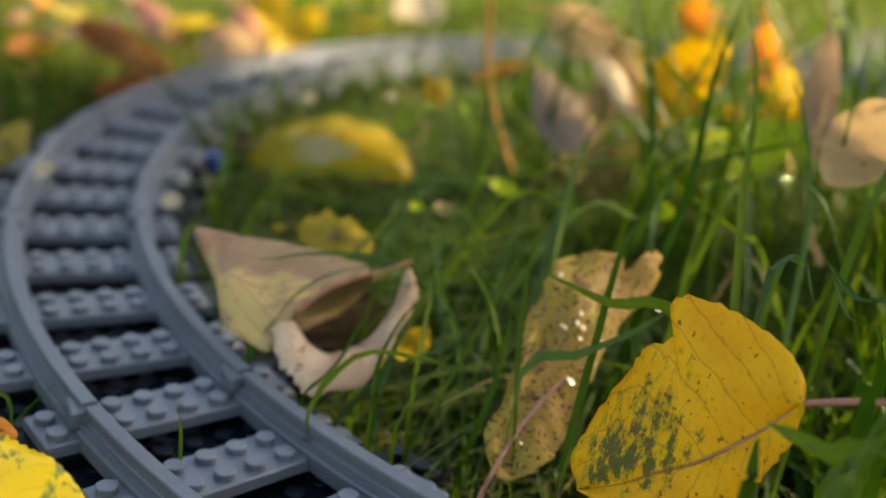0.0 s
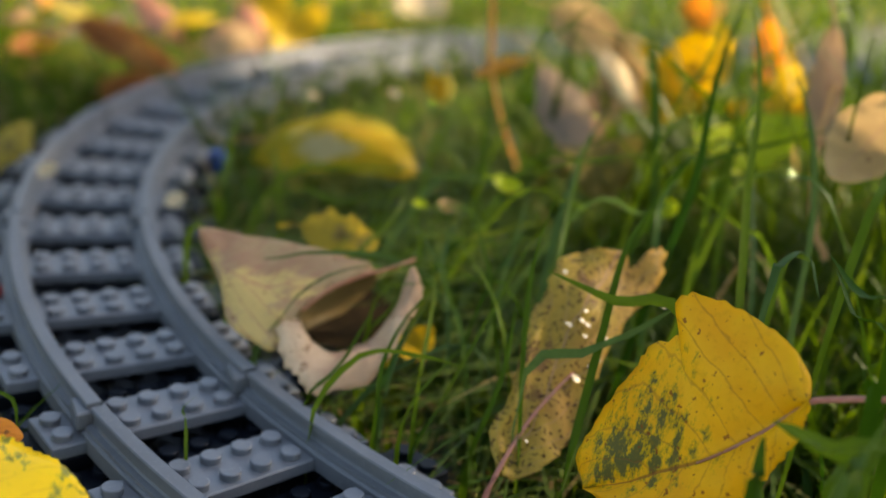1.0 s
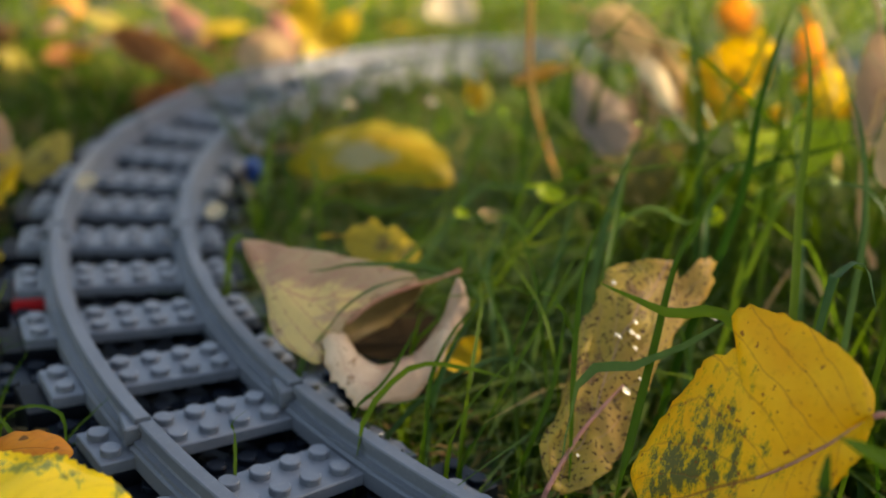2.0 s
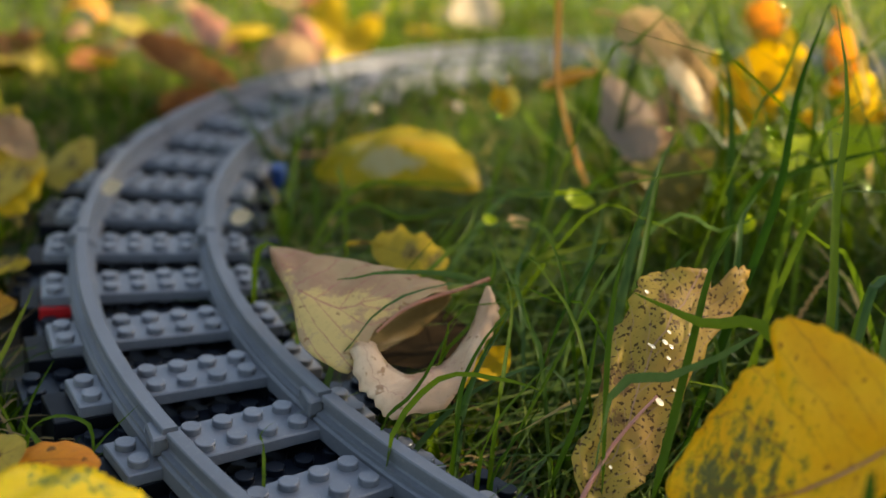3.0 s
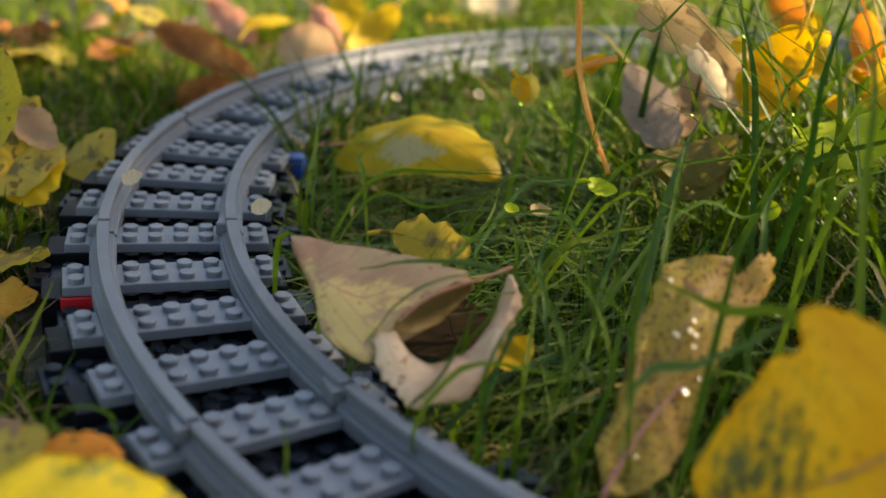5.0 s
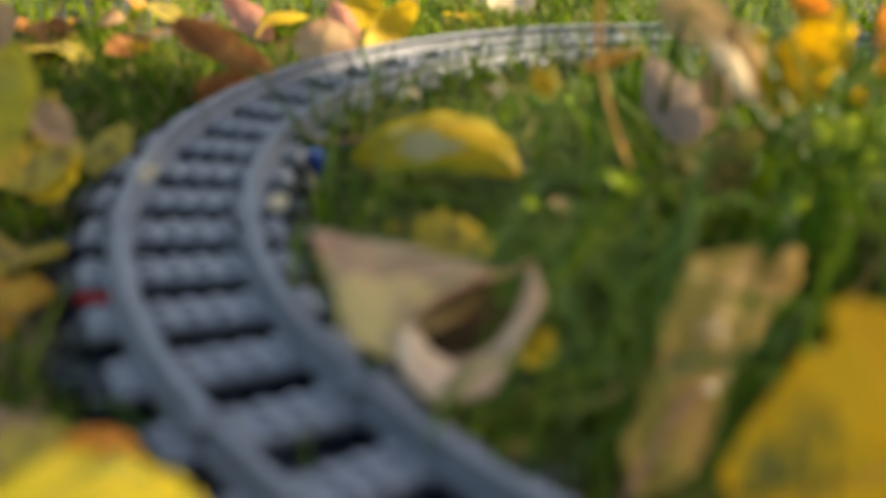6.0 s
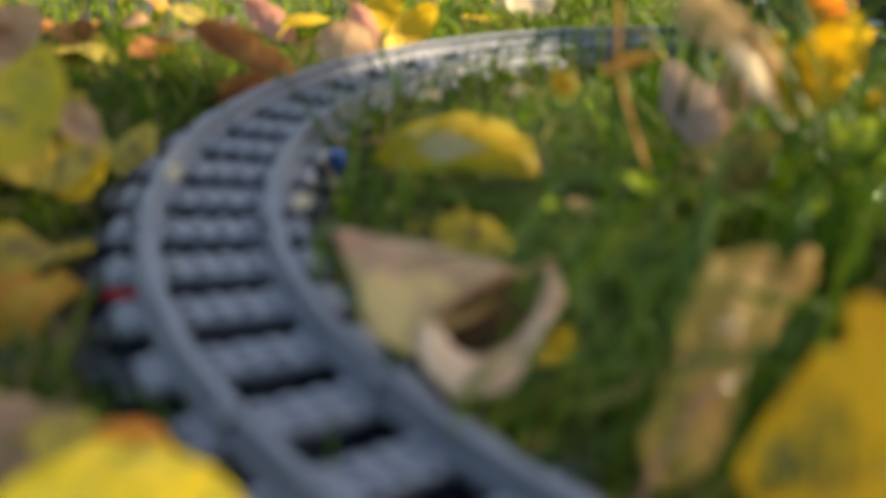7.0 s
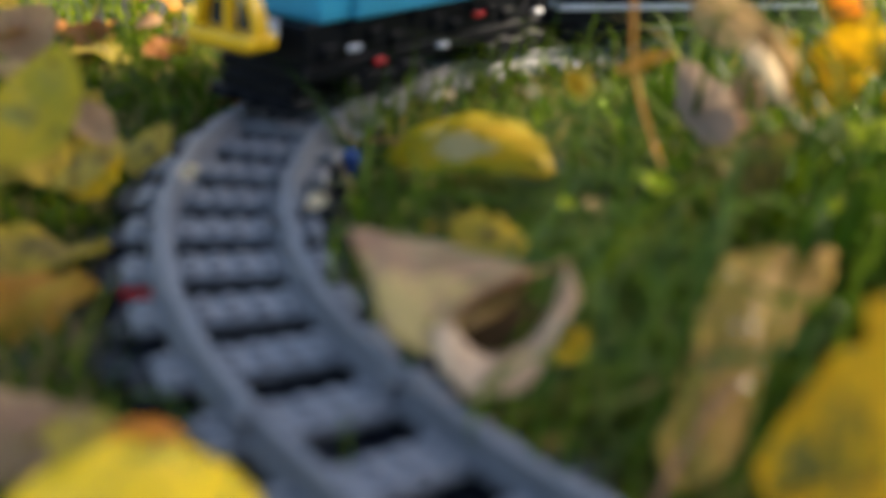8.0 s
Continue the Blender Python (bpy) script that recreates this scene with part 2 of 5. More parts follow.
# ---- mesh helpers, in millimetres ----
def part(name, bm, material, parent=None, label="", smooth=True, sharp=35):
    for v in bm.verts:
        v.co *= MM
    me = bpy.data.meshes.new(name)
    bm.to_mesh(me)
    bm.free()
    me.materials.append(material)
    if smooth:
        me.shade_smooth()
        me.set_sharp_from_angle(angle=radians(sharp))
    ob = new(name, me)
    ob.parent = parent
    if label:
        ob["label"] = label
    return ob


def holder(name, label, category, group="", kind=""):
    ob = new(name)
    ob.empty_display_size = 0.01
    return tagged(ob, label, category, group, kind)


def box(bm, x0, y0, z0, x1, y1, z1, bevel=0.25):
    m = Matrix.LocRotScale(((x0 + x1) / 2, (y0 + y1) / 2, (z0 + z1) / 2), None, (x1 - x0, y1 - y0, z1 - z0))
    vs = bmesh.ops.create_cube(bm, size=1, matrix=m)["verts"]
    if bevel:
        es = list({e for v in vs for e in v.link_edges})
        bmesh.ops.bevel(bm, geom=es, offset=bevel, segments=1, affect="EDGES")


def lathe(bm, profile, seg, m=Matrix()):
    """A turned solid from (radius, height) pairs, closed at both ends."""
    rings = []
    for r, z in profile:
        rings.append([bm.verts.new(m @ Vector((r * math.cos(2 * math.pi * i / seg), r * math.sin(2 * math.pi * i / seg), z))) for i in range(seg)])
    for a, b in zip(rings, rings[1:]):
        for i in range(seg):
            bm.faces.new((a[i], a[(i + 1) % seg], b[(i + 1) % seg], b[i]))
    bm.faces.new(rings[-1])
    bm.faces.new(rings[0][::-1])


def stud(bm, x, y, z, seg=18):
    lathe(bm, ((2.42, z - 0.3), (2.42, z + 1.5), (2.2, z + 1.72)), seg, Matrix.Translation((x, y, 0)))


def sweep(bm, profile, points, frames):
    """A closed profile (sideways, up) carried along points with (side, up) pairs."""
    rings = []
    for p, (s, u) in zip(points, frames):
        rings.append([bm.verts.new(p + s * a + u * b) for a, b in profile])
    n = len(profile)
    for a, b in zip(rings, rings[1:]):
        for i in range(n):
            bm.faces.new((a[i], b[i], b[(i + 1) % n], a[(i + 1) % n]))
    bm.faces.new(rings[0])
    bm.faces.new(rings[-1][::-1])
    bmesh.ops.recalc_face_normals(bm, faces=bm.faces)


# ---- ground ----
GROUND = -17.0
RAD = 320.0
PITCH = 5.625


def height(x, y):
    return GROUND + 4.0 * noise.noise(Vector((x * 0.012, y * 0.012, 0))) + 1.5 * noise.noise(Vector((x * 0.05, y * 0.05, 3)))


def ground():
    bm = bmesh.new()
    cuts = [-6e5, -6e4, -8000, -3000] + [-1500 + 30 * i for i in range(121)] + [3500, 8000, 6e4, 6e5]
    grid = [[bm.verts.new((x, y, height(x, y) if max(abs(x), abs(y)) < 2200 else GROUND)) for x in cuts] for y in cuts]
    for r0, r1 in zip(grid, grid[1:]):
        for i in range(len(cuts) - 1):
            bm.faces.new((r0[i], r0[i + 1], r1[i + 1], r1[i]))
    ob = part("ground", bm, SOIL)
    tagged(ob, "dark garden soil under an autumn lawn", "ground", kind="structure")


ground()


# ---- toy railway track ----
def around(k, off=0.0, z=0.0):
    """A place on the curve: k sleepers along it, off millimetres outwards."""
    a = radians(k * PITCH)
    return Vector((RAD - (RAD + off) * math.cos(a), (RAD + off) * math.sin(a), z))


RAIL_PROFILE = ((-4.0, -3.0), (4.0, -3.0), (4.0, 0.9), (3.6, 1.3), (3.2, 1.35), (3.1, 2.2), (1.7, 2.4), (1.3, 2.8), (1.3, 4.7), (1.9, 5.1), (1.9, 6.4), (1.6, 6.7), (-1.6, 6.7), (-1.9, 6.4), (-1.9, 5.1), (-1.3, 4.7), (-1.3, 2.8), (-1.7, 2.4), (-3.1, 2.2), (-3.2, 1.35), (-3.6, 1.3), (-4.0, 0.9))


def sleeper_mesh():
    bm = bmesh.new()
    box(bm, -31.9, -7.9, -3.2, 31.9, 7.9, 0, 0.3)
    for x in (-28, -12, -4, 4, 12, 28):
        for y in (-4, 4):
            stud(bm, x, y, 0)
    return bm


def plate_mesh(nx, ny, z, studs=True):
    bm = bmesh.new()
    box(bm, -4 * nx + 0.1, -4 * ny + 0.1, z - 3.2, 4 * nx - 0.1, 4 * ny - 0.1, z, 0.25)
    if studs:
        for i in range(nx):
            for j in range(ny):
                stud(bm, -4 * nx + 4 + 8 * i, -4 * ny + 4 + 8 * j, z, 12)
    return bm


def track_section(name, curve):
    """One moulded section: four sleepers, two rails with tongues at the joint, and the black plates that carry it."""
    top = holder(name, "grey plastic %s toy train track section with studded sleepers" % ("curved" if curve else "straight"), "toy track", "track sections")

    def spot(s, off, z=0.0):
        if curve:
            return around(s, off, z) - around(0, 0, 0)
        return Vector((-off, s * 32.0, z))

    def turn(s):
        return -s * PITCH if curve else 0.0

    first = None
    for i in range(4):
        s = i - 1.5
        if first is None:
            first = part("sleeper", sleeper_mesh(), GREY, top)
            ob = first
        else:
            ob = new("sleeper", first.data)
            ob.parent = top
        ob.matrix_basis = Matrix.Translation(spot(s, 0) * MM) @ pose(0, 0, 0, 0, 0, turn(s))
    for off in (20, -20):
        bm = bmesh.new()
        n = 16
        pts, frames = [], []
        for i in range(n + 1):
            s = -1.59 + 3.94 * i / n
            a = radians(turn(s))
            pts.append(spot(s, off))
            frames.append((Vector((-math.cos(a), -math.sin(a), 0)), Vector((0, 0, 1))))
        sweep(bm, RAIL_PROFILE, pts, frames)
        part("rail", bm, RAIL, top, sharp=25)
        bm = bmesh.new()
        s0 = -1.62
        a = radians(turn(s0))
        box(bm, -5.0, -0.4, 1.0, -1.0, 8.0, 5.4, 0.45)
        for v in bm.verts:
            if v.co.y > 4 and v.co.x < -3:
                v.co.x += 1.6
        bmesh.ops.transform(bm, matrix=Matrix.Translation(spot(s0, off)) @ pose(0, 0, 0, 0, 0, turn(s0)), verts=bm.verts)
        part("joint_tongue", bm, RAIL, top)
    shared = {}
    for i in range(4):
        s = i - 1.0
        for key, nx, ny, z, off in (("carrier_plate", 10, 2, -6.4, 2.0 if i % 2 else -6.0), ("lower_plate", 8, 2, -9.7, 0.0)):
            sh = s if key == "carrier_plate" else s - 0.5
            if key not in shared:
                shared[key] = part(key, plate_mesh(nx, ny, z), NAVY if key == "carrier_plate" else BLACK, top, "black studded plastic plate")
                ob = shared[key]
            else:
                ob = new(key, shared[key].data)
                ob.parent = top
                ob["label"] = "black studded plastic plate"
            ob.matrix_basis = Matrix.Translation(spot(sh, off) * MM) @ pose(0, 0, 0, 0, 0, turn(sh))
        for off in (-26, 30):
            if "support_brick" not in shared:
                bm = bmesh.new()
                box(bm, -7.9, -7.9, GROUND - 6, 7.9, 7.9, -3.3, 0.3)
                shared["support_brick"] = part("support_brick", bm, BLACK, top, "black plastic support brick")
                ob = shared["support_brick"]
            else:
                ob = new("support_brick", shared["support_brick"].data)
                ob.parent = top
                ob["label"] = "black plastic support brick"
            ob.matrix_basis = Matrix.Translation(spot(s - 0.5, off) * MM) @ pose(0, 0, 0, 0, 0, turn(s - 0.5))
    return top


curve = track_section("curved_track", True)
for n in range(-1, 6):
    k = 2.5 + 4 * n
    m = Matrix.Translation(around(k) * MM) @ pose(0, 0, 0, 0, 0, -k * PITCH)
    if n == -1:
        curve.matrix_basis = m
    else:
        copy_thing(curve, m)
K_END = 24.5
end_at, end_turn = around(K_END), -K_END * PITCH
way_on = Vector((math.sin(radians(K_END * PITCH)), math.cos(radians(K_END * PITCH)), 0))
straight = None
for n in range(22):
    m = Matrix.Translation((end_at + way_on * (64 + 128 * n)) * MM) @ pose(0, 0, 0, 0, 0, end_turn)
    if straight is None:
        straight = track_section("straight_track", False)
        straight.matrix_basis = m
    else:
        copy_thing(straight, m)


def loose_brick(k, off, z, label, material, nx=2, ny=2, tall=9.6):
    bm = bmesh.new()
    box(bm, -4 * nx, -4 * ny, z - tall, 4 * nx, 4 * ny, z, 0.25)
    ob = part("support_brick", bm, material)
    ob.matrix_basis = Matrix.Translation(around(k, off) * MM) @ pose(0, 0, 0, 0, 0, -k * PITCH)
    tagged(ob, label, "toy brick")


loose_brick(3.98, 24.6, -3.3, "red plastic toy brick propping up the track", RED, 2, 2, 17)
loose_brick(8.3, -33.5, -1.0, "blue plastic toy brick beside the track", BLUE, 1, 1, 17)


# ---- leaves ----
def leaf_mesh(length, width, cup, bend, seed, peak=0.8, full=0.62, dry=1.0, lower=1.0, teeth=26):
    """A serrated blade: y along it, x across it, with a cupped, bent and wavy surface."""
    bm = bmesh.new()
    uvl = bm.loops.layers.uv.new("UVMap")
    nv, nu = teeth * 2, 12
    rows, info = [], {}
    for j in range(nv + 1):
        v = j / nv
        half = width / 2 * (math.sin(math.pi * min(1, v * 0.99 + 0.01) ** peak) ** full) + 0.15
        half *= 1 + 0.09 * dry * noise.noise(Vector((v * 6, seed, 0)))
        tooth = 0.016 * width * (j % 2) * math.sin(math.pi * v)
        row = []
        for i in range(nu + 1):
            u = 2 * i / nu - 1
            x = u * half * (lower if u < 0 else 1.0) + (math.copysign(tooth, u) if i in (0, nu) else 0)
            y = v * length + (tooth * 0.8 if i in (0, nu) else 0)
            z = cup * abs(x) * abs(x) / width * 2 + bend * length * (4 * (v - 0.5) ** 2 - 1)
            z += 0.045 * dry * width * noise.noise(Vector((x * 0.09, y * 0.09, seed * 3.1))) + 0.004 * dry * dry * width * noise.noise(Vector((x * 0.3, y * 0.3, seed * 1.7))) + 0.02 * width * math.sin(abs(u) * 3 - v * 24) * abs(u)
            p = bm.verts.new((x, y, z))
            info[p] = (u * 0.5 + 0.5, v)
            row.append(p)
        rows.append(row)
    for a, b in zip(rows, rows[1:]):
        for i in range(nu):
            bm.faces.new((a[i], a[i + 1], b[i + 1], b[i]))
    for f in bm.faces:
        for lp in f.loops:
            lp[uvl].uv = info[lp.vert]
    return bm


def tube(bm, points, r0, r1, seg=8):
    pts = [Vector(p) for p in points]
    rings = []
    for i, p in enumerate(pts):
        d = (pts[min(i + 1, len(pts) - 1)] - pts[max(i - 1, 0)]).normalized()
        s = d.orthogonal().normalized()
        t = d.cross(s)
        r = r0 + (r1 - r0) * i / (len(pts) - 1)
        rings.append([bm.verts.new(p + r * (s * math.cos(2 * math.pi * j / seg) + t * math.sin(2 * math.pi * j / seg))) for j in range(seg)])
    for a, b in zip(rings, rings[1:]):
        for j in range(seg):
            bm.faces.new((a[j], a[(j + 1) % seg], b[(j + 1) % seg], b[j]))
    bm.faces.new(rings[0][::-1])
    bm.faces.new(rings[-1])
    bmesh.ops.recalc_face_normals(bm, faces=bm.faces)


def smooth_line(points, n):
    """A Catmull-Rom line through the points."""
    p = [Vector(q) for q in points]
    p = [p[0] * 2 - p[1]] + p + [p[-1] * 2 - p[-2]]
    out = []
    for i in range(n + 1):
        s = i / n * (len(p) - 3)
        k = min(int(s), len(p) - 4)
        t = s - k
        a, b, c, d = p[k:k + 4]
        out.append(0.5 * (2 * b + (c - a) * t + (2 * a - 5 * b + 4 * c - d) * t * t + (3 * b - a - 3 * c + d) * t ** 3))
    return out


leaf_count = 0
LEAF_SPOTS = []


def thicken(ob, mm=0.3):
    s = ob.modifiers.new("thickness", "SOLIDIFY")
    s.thickness, s.offset = mm * MM, 0


def leaf(label, style, base, tip, normal, width, cup, bend, stem, peak=0.8, full=0.62):
    global leaf_count
    leaf_count += 1
    base, tip, n = Vector(base), Vector(tip), Vector(normal)
    y = (tip - base).normalized()
    n = (n - y * n.dot(y)).normalized()
    x = y.cross(n)
    m = Matrix((x, y, n)).transposed().to_4x4()
    m.translation = base * MM
    top = holder("leaf", label, "leaf", "fallen leaves")
    top.matrix_basis = m
    length = (tip - base).length
    ob = part("blade", leaf_mesh(length, width, cup, bend, leaf_count, peak, full, 3.6 if style == "rust" else 3.0 if style in ("orange", "olive") else 2.0 if style in ("tan", "pink", "rust", "grey", "peach") else 1.2, 1.0), LEAF[style], top, sharp=180)
    if style == "gold":
        thicken(ob)
    LEAF_SPOTS.append(((base + tip) / 2, length * 0.5))
    if length < 9:
        return
    stem = stem or length * 0.35
    bm = bmesh.new()
    lift = -0.3 * stem if stem < 50 else -0.12 * stem
    tube(bm, smooth_line([(0, length * 0.12, 0.1), (0, 0, 0.1), (0.08 * stem, -0.5 * stem, lift * 0.25), (0.2 * stem, -stem, lift)], 8), 0.45, 0.7)
    part("stalk", bm, LEAF["stem"] if style == "yellowgreen" else LEAF[style], top)


leaf("wet yellow leaf with green rim lying beside the track", "gold", (-86.5, 0.2, 15.5), (-48.2, -28.5, 19.4), (-0.13, -0.30, 0.94), 38, -0.25, -0.12, 0)
leaf("small orange leaf lying under the track edge", "amber", (-55.0, 33.5, 7.0), (-39.5, 21.5, 8.5), (-0.13, -0.32, 0.94), 13, -0.3, -0.1, 0)
leaf("pale yellow leaf lying under the wet leaf", "dull", (-64.3, 37.7, 9.7), (-51.5, 30.8, 12.4), (-0.12, -0.33, 0.94), 14, -0.3, 0.1, 0)
leaf("olive yellow leaf lying outside the track", "olive", (-20.6, 246.0, 13.7), (33.3, 242.0, 23.4), (-0.13, -0.40, 0.91), 48, -0.3, 0.1, 0)
leaf("large olive yellow leaf standing in shaded grass", "olivegreen", (-24.2, 178.0, 23.1), (6.5, 202.5, 52.7), (-0.45, -0.68, 0.58), 27, 0.25, 0.1, 0)
leaf("pale yellow leaf lying in shaded grass", "dull", (4.3, 233.5, 1.2), (32.1, 217.1, 12.7), (-0.15, -0.38, 0.91), 22, -0.2, 0.1, 0)
leaf("orange and yellow leaf lying in shaded grass", "orange", (-54.5, 153.9, -4.9), (-15.9, 126.0, 1.0), (-0.12, -0.37, 0.92), 30, -0.3, 0.1, 0)
leaf("bright yellow leaf lying in dappled shade", "yellow", (11.4, 225.4, -3.9), (31.1, 216.1, 9.2), (-0.15, -0.38, 0.91), 20, -0.2, 0.1, 0)
leaf("pinkish brown leaf standing in shaded grass", "pink", (24.3, 238.8, 21.9), (29.4, 221.1, 10.9), (-0.33, -0.82, 0.48), 13, 0.3, 0.1, 0)
leaf("dull yellow leaf lying beside the sleepers", "dull", (42.7, 247.2, -6.4), (61.2, 240.2, 9.2), (-0.17, -0.38, 0.91), 22, -0.2, 0.1, 0)
leaf("olive brown leaf lying flat in grass", "olive", (-32.4, 193.2, -0.9), (-1.0, 155.1, 0.6), (0.00, 0.00, 1.00), 40, -0.2, 0.1, 0)
leaf("pinkish curled leaf lying outside the track", "pink", (-73.8, 57.1, 12.3), (-55.6, 36.8, 11.9), (-0.11, -0.34, 0.93), 26, -0.6, 0.2, 0)
leaf("yellow green leaf with a pale patch lying inside the curve", "yellowgreen", (146.9, 204.7, 1.6), (160.3, 127.5, 7.1), (-0.30, 0.02, 0.95), 46, -0.35, -0.18, 40)
leaf("small orange yellow leaf tucked in grass", "olive", (69.1, 72.2, 21.3), (80.8, 51.3, 19.8), (-0.54, -0.64, 0.55), 13, 0.3, 0.1, 0)
leaf("rust brown curled leaf behind the track", "rust", (141.6, 360.7, 19.8), (153.7, 288.7, 10.8), (-0.36, -0.68, 0.62), 19, 0.9, 0.12, 14)
leaf("rust brown leaf in shade behind the track", "rust", (132.9, 325.8, -8.0), (156.2, 302.7, 0.6), (-0.43, -0.78, 0.46), 20, 0.2, 0.1, 0)
leaf("pale grey leaf behind the track", "grey", (170.6, 462.4, -10.1), (206.9, 439.2, 6.7), (-0.20, -0.39, 0.90), 30, -0.4, 0.15, 0)
leaf("peach coloured leaf behind the track", "peach", (233.6, 473.9, 8.9), (229.0, 413.4, -6.1), (-0.46, -0.79, 0.41), 18, 0.3, 0.1, 0)
leaf("dusty beige leaf leaning behind the track", "pale", (212.3, 362.8, 5.6), (231.6, 332.7, 7.3), (-0.50, -0.75, 0.43), 26, 0.3, 0.2, 0)
leaf("peach pink leaf edge behind the track", "peach", (242.1, 373.4, 21.6), (236.8, 339.8, 2.4), (-0.52, -0.75, 0.42), 13, 0.4, 0.1, 0)
leaf("bright yellow leaf in sun behind the track", "yellow", (289.4, 405.7, 26.4), (267.7, 384.5, 3.5), (-0.53, -0.75, 0.40), 22, 0.2, 0.2, 0)
leaf("bright yellow leaf in sun behind the track", "yellow", (289.1, 360.6, 21.2), (252.2, 353.8, 0.3), (-0.54, -0.73, 0.41), 18, 0.2, 0.2, 0)
leaf("cream leaf standing in sun behind the track", "cream", (435.8, 442.3, -13.8), (466.2, 473.1, 15.2), (-0.62, -0.68, 0.39), 34, 0.3, 0.1, 0)
leaf("tan leaf leaning in grass inside the curve", "tan", (226.3, 126.8, 68.5), (232.9, 94.0, 57.2), (-0.71, -0.58, 0.39), 20, 0.35, 0.15, 0)
leaf("pinkish tan torn leaf leaning in grass", "grey", (207.8, 88.1, 23.5), (220.3, 124.2, 46.0), (-0.70, -0.57, 0.44), 19, 0.35, 0.1, 0)
leaf("olive brown leaf lying in shade inside the curve", "darkolive", (167.4, 59.6, 31.0), (189.1, 46.1, 41.6), (-0.33, -0.26, 0.91), 20, -0.3, 0.1, 0)
leaf("pinkish tan leaf standing in grass", "pink", (224.3, 98.0, 23.5), (252.8, 112.4, 49.5), (-0.67, -0.59, 0.46), 14, 0.3, 0.15, 0)
leaf("dark olive leaf lying in shade", "darkolive", (164.9, 60.8, 29.1), (190.6, 50.2, 38.3), (-0.33, -0.26, 0.91), 28, -0.3, 0.1, 0)
leaf("orange yellow leaf glowing between grass blades", "glow", (239.5, 62.3, 70.4), (211.8, 60.1, 41.1), (-0.75, -0.52, 0.42), 21, 0.3, 0.2, 0)
# lime leaf shape put in place of a strip of sunlit blades
leaf("lime yellow leaf shape standing in for sunlit grass blades", "lime", (196.8, 28.4, 42.5), (231.6, 12.4, 53.8), (-0.37, -0.22, 0.90), 24, -0.2, 0.1, 0)
leaf("small bright yellow leaf in the grass", "yellow", (221.6, 68.4, 57.4), (215.2, 64.6, 44.6), (-0.73, -0.53, 0.43), 9, 0.3, 0.2, 0)
leaf("small bright yellow leaf in the grass", "yellow", (258.6, 72.7, 73.4), (247.1, 57.8, 52.3), (-0.77, -0.50, 0.40), 9, 0.3, 0.2, 0)
leaf("bright orange leaf in sun", "fire", (347.9, 147.3, 65.9), (337.6, 133.2, 48.5), (-0.76, -0.52, 0.38), 20, 0.3, 0.2, 0)
leaf("orange leaf between grass stems", "fire", (273.9, 60.1, 74.8), (261.4, 46.4, 54.6), (-0.79, -0.47, 0.39), 11, 0.3, 0.2, 0)
leaf("yellow leaf between grass stems", "yellow", (259.8, 38.3, 63.7), (249.3, 30.9, 45.1), (-0.79, -0.45, 0.42), 11, 0.3, 0.2, 0)
leaf("cream pink leaf edge in the grass", "cream", (201.8, 73.3, 61.0), (202.0, 63.4, 47.4), (-0.72, -0.55, 0.43), 7, 0.3, 0.2, 0)
leaf("tan leaf hanging in the grass", "tan", (178.1, -46.9, 78.2), (155.8, -43.0, 58.3), (-0.80, -0.41, 0.44), 20, 0.3, 0.2, 0)
leaf("pink tan leaf standing behind grass", "pink", (213.5, -2.1, 87.3), (194.7, -15.7, 54.7), (-0.80, -0.45, 0.41), 10, 0.3, 0.2, 0)
leaf("pale tan leaf standing behind grass", "tan", (234.1, 99.0, 63.0), (229.1, 68.9, 38.7), (-0.72, -0.56, 0.42), 18, 0.3, 0.2, 0)
leaf("yellow leaf lying far behind the track", "yellow", (214.3, 612.1, -32.1), (278.8, 578.8, -14.8), (-0.19, -0.39, 0.90), 24, -0.2, 0.1, 0)
leaf("pink tan leaf leaning far behind the track", "pink", (40.3, 376.8, 11.9), (67.8, 377.1, 29.6), (-0.29, -0.86, 0.42), 26, 0.3, 0.2, 0)
leaf("yellow leaf tucked under the pale curled leaf", "yellow", (57.1, 13.2, 7.7), (68.1, 12.1, 13.3), (-0.26, -0.26, 0.93), 10, -0.2, 0.1, 0)
# dark sheet added to paint the shade inside the curled leaf's hollow
leaf("dark leaf-shaped sheet added to darken the hollow under the curled leaf", "hollow_dark", (57.5, 26.2, 3.0), (81.5, 64.2, 4.0), (0.0, 0.0, 1.0), 30, -0.1, 0.03, 0)
leaf("pale yellow leaf scrap in the grass", "dull", (175.0, 131.0, 44.5), (169.9, 127.1, 33.8), (-0.62, -0.64, 0.45), 8, 0.3, 0.2, 0)
leaf("orange leaf scrap beside the dry stalk", "glow", (171.0, 133.9, 43.3), (170.5, 127.7, 35.9), (-0.63, -0.64, 0.44), 7, 0.3, 0.2, 0)
leaf("yellow leaf scrap on the dry stalk", "glow", (182.3, 113.8, 49.3), (190.8, 109.6, 54.8), (-0.67, -0.61, 0.42), 6, 0.3, 0.2, 0)
leaf("small cream leaf scrap in the grass", "cream", (158.1, 141.7, 38.1), (158.8, 138.2, 35.0), (-0.29, -0.32, 0.90), 4, 0.3, 0.2, 0)
leaf("small cream leaf scrap in the grass", "cream", (151.6, 183.2, 27.3), (153.0, 179.6, 25.3), (-0.26, -0.33, 0.90), 4, 0.3, 0.2, 0)
leaf("small pale green leaf scrap in the grass", "lime", (127.7, 53.4, 33.5), (132.8, 45.6, 31.8), (-0.31, -0.27, 0.91), 7, 0.3, 0.2, 0)
